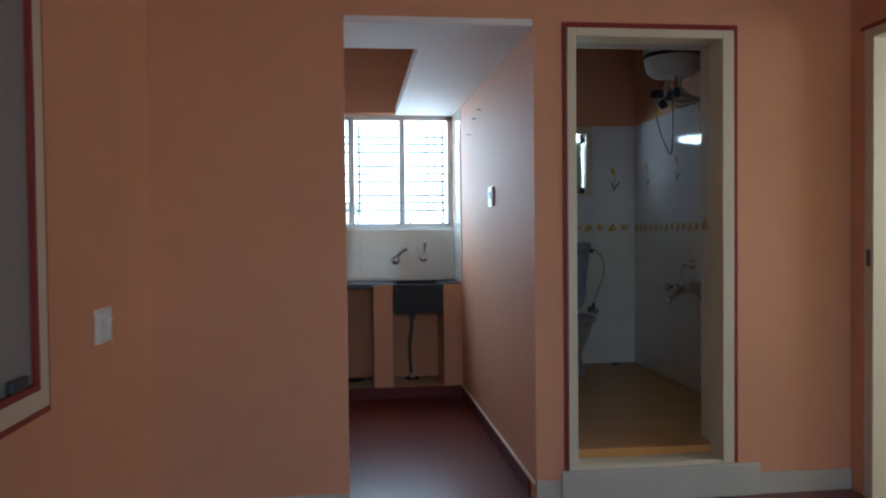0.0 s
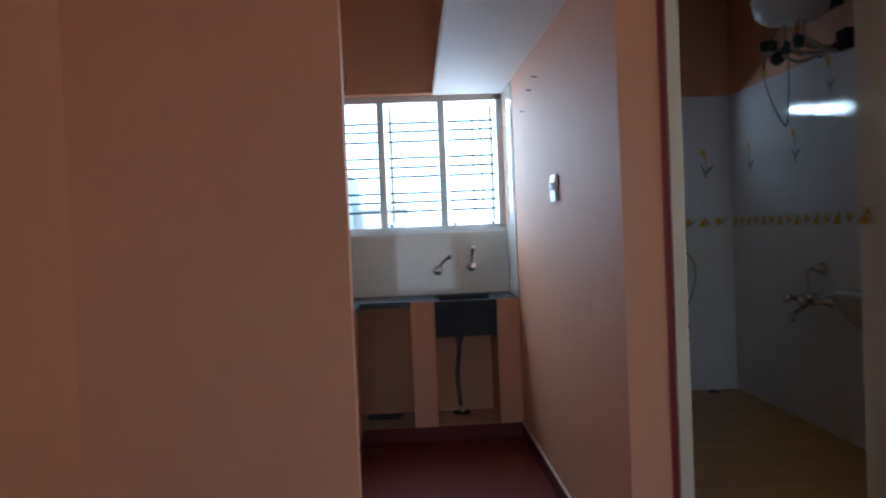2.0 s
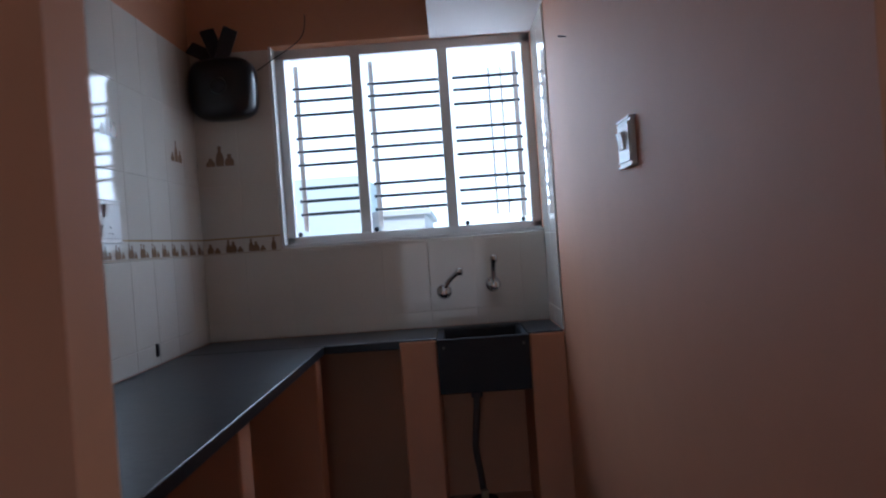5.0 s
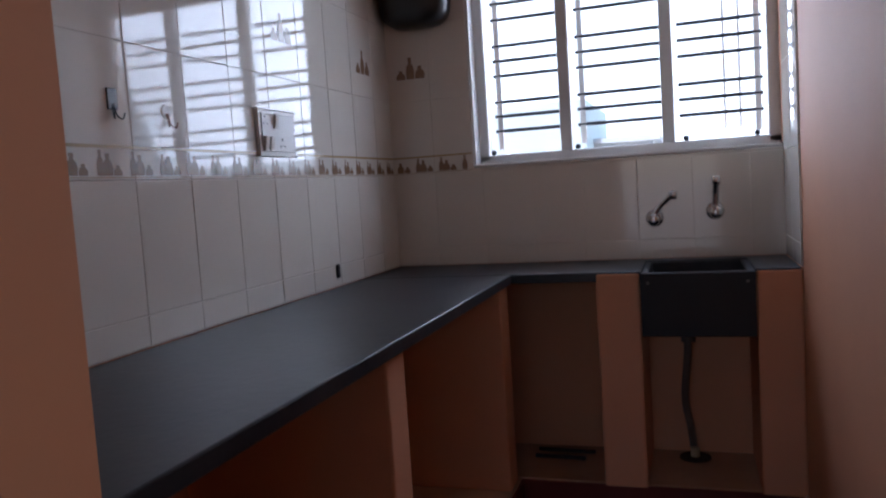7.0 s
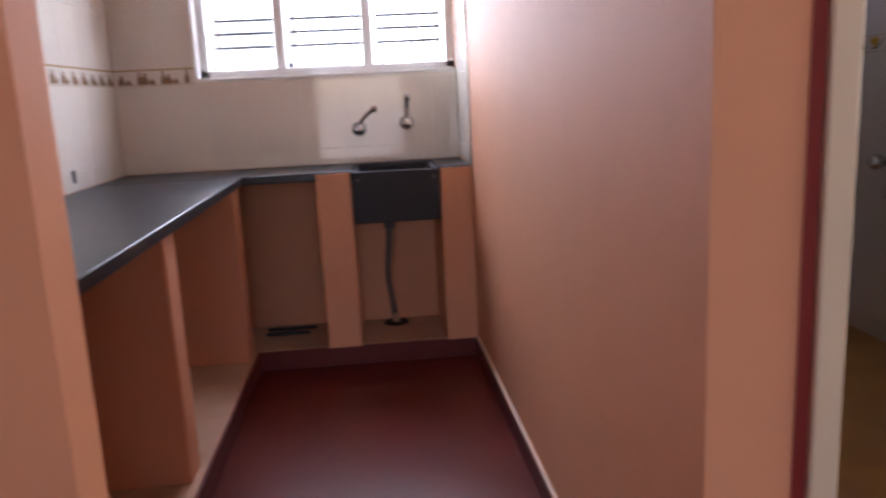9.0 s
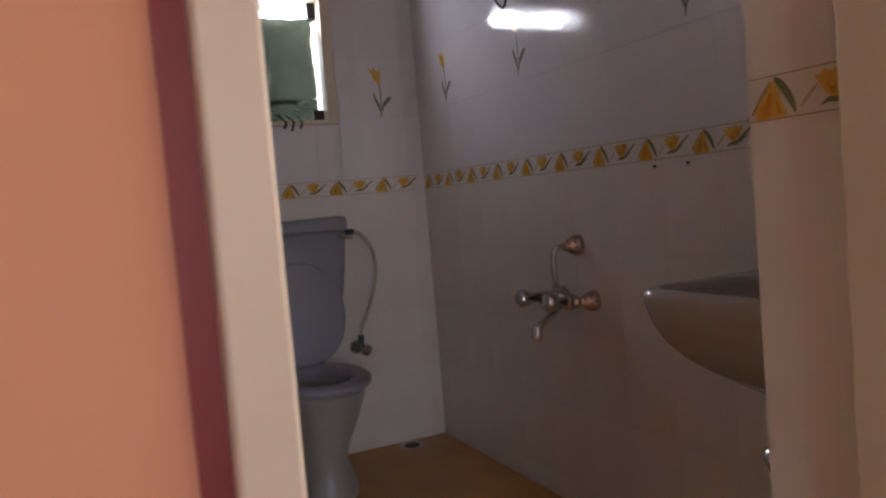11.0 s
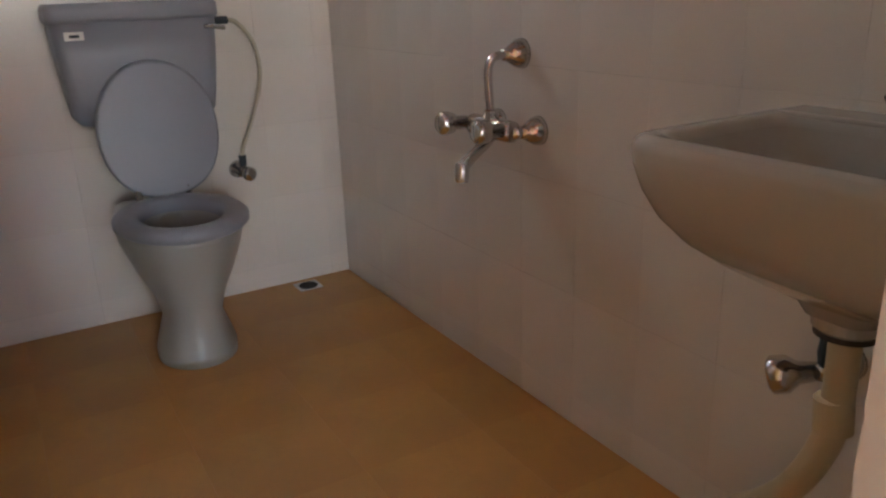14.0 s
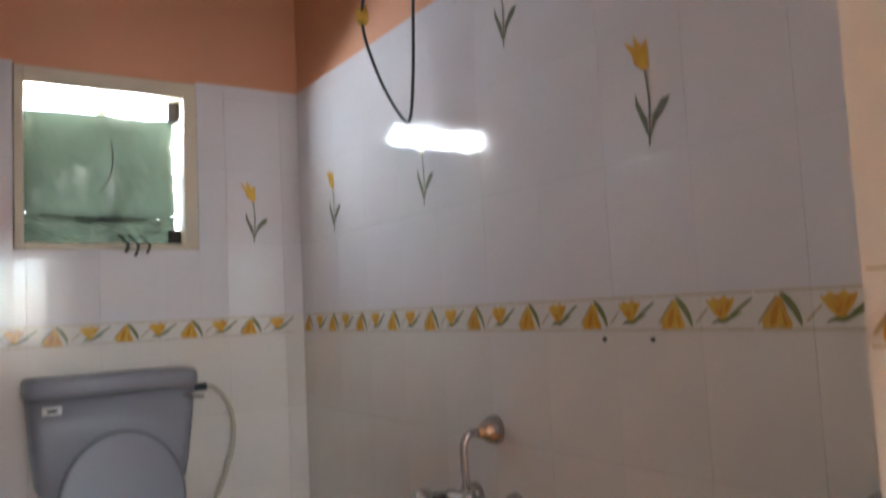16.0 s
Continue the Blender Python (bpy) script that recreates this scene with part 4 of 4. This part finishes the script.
tiled(kl, 'x', LX + .006, KX - .006, KZ, 1.481, .217, WY - .0005, -1, M_TILE_K, hole=(.79, KX + .1, 1.322, 2.4))
tiled(kl, 'y', 6.255, WY - .006, [.902, .980, 1.310, 1.640, 1.970, 2.268], 6.255, .217, KX - .0005, -1, M_TILE_K)


def flat_shape(bm, outline, place, mi):
    """A thin printed shape: outline in (u, z) metres, place maps it to the wall."""
    f = bm.faces.new([bm.verts.new(place(u, z)) for u, z in outline])
    f.material_index = mi


def jar(cu, cz, w, h):
    return [(cu - w * .5, cz), (cu + w * .5, cz), (cu + w * .55, cz + h * .35), (cu + w * .4, cz + h * .62), (cu + w * .2, cz + h * .72), (cu + w * .24, cz + h), (cu - w * .24, cz + h), (cu - w * .2, cz + h * .72), (cu - w * .4, cz + h * .62), (cu - w * .55, cz + h * .35)]


def kitchen_band(u0, u1, place, rng):
    """Printed border of storage jars between two tan lines."""
    bm = bmesh.new()
    flat_shape(bm, [(u0, 1.385), (u1, 1.385), (u1, 1.393), (u0, 1.393)], place, 0)
    flat_shape(bm, [(u0, 1.316), (u1, 1.316), (u1, 1.319), (u0, 1.319)], place, 0)
    u = u0 + .03
    while u < u1 - .03:
        for du, w, h in ((0, .030, .050), (.032, .026, .026), (.085, .022, .058)):
            if u + du < u1 - .02:
                flat_shape(bm, jar(u + du, 1.322, w, h * rng.uniform(.9, 1.05)), place, 1)
        u += .1085
    return bm


rng = random.Random(4)
part("printed_border", kitchen_band(3.99, WY - .008, lambda u, z: (LX + .0072, u, z), rng), [M_LINE, M_BROWN], kl, "brown printed border of jars")
part("printed_border", kitchen_band(LX + .01, .785, lambda u, z: (u, WY - .0072, z), rng), [M_LINE, M_BROWN], kl, "brown printed border of jars")
for cu, cz, pl in ((6.40, 1.735, lambda u, z: (LX + .0072, u, z)), (5.74, 1.76, lambda u, z: (LX + .0072, u, z)), (4.87, 1.735, lambda u, z: (LX + .0072, u, z)), (.525, 1.735, lambda u, z: (u, WY - .0072, z))):
    bm = bmesh.new()
    for du, w, h in ((-.045, .040, .040), (0, .036, .095), (.045, .042, .055)):
        flat_shape(bm, jar(cu + du, cz, w, h), pl, 0)
    part("printed_jars", bm, M_BROWN, kl, "brown printed jar motif")

# ---- bathroom tiles ----
BZL = [.209, .286, .536, .786, 1.036, 1.286]
BZU = [1.354, 1.604, 1.854, 2.104, 2.148]
bl = thing("wall_tiling_bathroom", (0, 0, 0), "pale glazed bathroom tiles with a tulip border", "wall tiles", kind="structure")
part("grout_bed", boxes((BX + .0035, BX + .008, 4.168, BY + .0035, .2, 2.146), (2.25, 2.60, BY + .0035, BY + .008, .2, 2.146), (3.14, BX + .008, BY + .0035, BY + .008, .2, 2.146), (2.60, 3.14, BY + .0035, BY + .008, .2, 1.58), (2.25, 2.2545, 4.175, BY + .003, .2, 2.146), (3.03, BX + .003, 4.168, 4.1715, .2, 2.146)), M_GROUT_B, bl)
for zs, mt in ((BZL, M_TILE_B2), (BZU, M_TILE_B), ([1.286, 1.354], M_BAND_B)):
    tiled(bl, 'y', 4.176, BY, zs, 4.705, .20, BX + .006, -1, mt, gap=.0002)
    tiled(bl, 'x', 2.257, BX, zs, 2.433, .20, BY + .006, -1, mt, hole=(2.60, 3.14, 1.58, 2.4), gap=.0002)
    tiled(bl, 'y', 4.176, BY, zs, 4.705, .40, 2.251, 1, mt, gap=.0002)
    tiled(bl, 'x', 3.05, BX, zs, 3.05, .40, 4.170, 1, mt, gap=.0002)


def soft(outline, rounds=2):
    """Rounds the corners of an outline by cutting them."""
    for _ in range(rounds):
        cut = []
        for (a, b), (c, d) in zip(outline, outline[1:] + outline[:1]):
            cut += [(.75 * a + .25 * c, .75 * b + .25 * d), (.25 * a + .75 * c, .25 * b + .75 * d)]
        outline = cut
    return outline


def band_tile(u, place):
    """Border print of one tile: a leaning bud under a leaf, an open flower on its stem, two lines."""
    bm = bmesh.new()
    z = 1.286

    def shape(rows, mi):
        flat_shape(bm, soft([(u + a, z + b) for a, b in rows]), place, mi)
    for a, b in ((.003, .0052), (.0622, .0644)):
        flat_shape(bm, [(u + .002, z + a), (u + .198, z + a), (u + .198, z + b), (u + .002, z + b)], place, 2)
    shape([(.010, .006), (.022, .003), (.040, .007), (.058, .003), (.064, .012), (.056, .024), (.052, .042), (.044, .058), (.034, .050), (.024, .036), (.012, .024)], 0)
    shape([(.042, .060), (.050, .061), (.064, .050), (.076, .030), (.080, .008), (.074, .010), (.066, .026), (.054, .042)], 1)
    shape([(.106, .056), (.116, .050), (.122, .060), (.134, .052), (.146, .062), (.152, .052), (.166, .058), (.160, .042), (.150, .028), (.140, .018), (.128, .024), (.116, .038)], 0)
    shape([(.112, .010), (.128, .016), (.142, .012), (.160, .022), (.182, .034), (.162, .030), (.144, .022), (.126, .022)], 1)
    shape([(.150, .026), (.170, .040), (.196, .056), (.198, .052), (.172, .034), (.152, .021)], 1)
    shape([(.002, .014), (.018, .034), (.038, .058), (.041, .054), (.021, .030), (.005, .011)], 2)
    shape([(.084, .016), (.098, .030), (.112, .042), (.113, .039), (.099, .026), (.086, .013)], 2)
    lift = lambda p, q: tuple(Vector(place(p, q)) + .0004 * (Vector((-1, 0, 0)) if abs(place(0, 0)[0] - place(1, 0)[0]) < .5 else Vector((0, -1, 0))))
    for rows in ([(.024, .008), (.036, .010), (.042, .046), (.032, .036), (.026, .022)], [(.048, .008), (.056, .010), (.050, .026), (.046, .036)], [(.126, .046), (.134, .030), (.142, .048), (.138, .026), (.132, .024)], [(.150, .050), (.158, .052), (.148, .032), (.144, .030)]):
        flat_shape(bm, soft([(u + a, z + b) for a, b in rows]), lift, 3)
    return bm


for k in range(11):
    u = 4.20 + .20 * k
    part("printed_tulips", band_tile(-u - .20, lambda a, z: (BX - .0012, -a, z)), [M_ORANGE, M_GREEN, M_LINE, M_PETAL], bl, "orange and green tulip border print")
for k in range(6):
    u = 2.265 + .20 * k
    part("printed_tulips", band_tile(u, lambda a, z: (a, BY - .0012, z)), [M_ORANGE, M_GREEN, M_LINE, M_PETAL], bl, "orange and green tulip border print")
part("printed_tulips", band_tile(-4.173, lambda a, z: (3.0185, -a, z + .012)), [M_ORANGE, M_GREEN, M_LINE, M_PETAL], bl, "orange and green tulip border print")


def tulip(place, z):
    """A single printed tulip with stem and two leaves, 0.21 m tall."""
    bm = bmesh.new()
    flat_shape(bm, [(a - .45 * (h - .142), z + h) for a, h in ((-.014, .158), (-.002, .140), (.012, .143), (.020, .160), (.036, .198), (.018, .188), (.012, .212), (.002, .190), (-.016, .208), (-.010, .178))], place, 0)
    flat_shape(bm, [(.000, z + .142), (.005, z + .142), (.010, z + .09), (.008, z + .04), (.004, z), (-.001, z), (.003, z + .04), (.005, z + .09)], place, 1)
    flat_shape(bm, [(.004, z + .012), (.018, z + .040), (.046, z + .066), (.056, z + .082), (.036, z + .080), (.014, z + .056)], place, 1)
    flat_shape(bm, [(.002, z + .012), (.000, z + .050), (-.018, z + .085), (-.024, z + .105), (-.026, z + .080), (-.010, z + .040)], place, 1)
    return bm


for y, z in ((6.125, 1.615), (5.566, 1.622), (5.194, 1.935), (4.789, 1.622)):
    part("printed_tulip", tulip(lambda a, zz, y=y: (BX - .0012, y - a, zz), z), [M_ORANGE, M_LEAFGREY], bl, "single yellow tulip print")
for x, z in ((2.35, 1.606), (3.325, 1.606)):
    part("printed_tulip", tulip(lambda a, zz, x=x: (x + a, BY - .0012, zz), z), [M_ORANGE, M_LEAFGREY], bl, "single yellow tulip print")

fl = thing("floor_tiling_bathroom", (0, 0, 0), "ochre ceramic bathroom floor tiles", "floor tiles", kind="structure")
for x0, x1 in zip(cuts(2.236, BX - .002, 2.40, .30), cuts(2.236, BX - .002, 2.40, .30)[1:]):
    for y0, y1 in zip(cuts(4.176, BY - .002, 4.30, .30), cuts(4.176, BY - .002, 4.30, .30)[1:]):
        tile("tile", fl, 'z', x0, x1, y0, y1, BZ - .007, 1, M_FLOOR_B, gap=.00012, thick=.007)
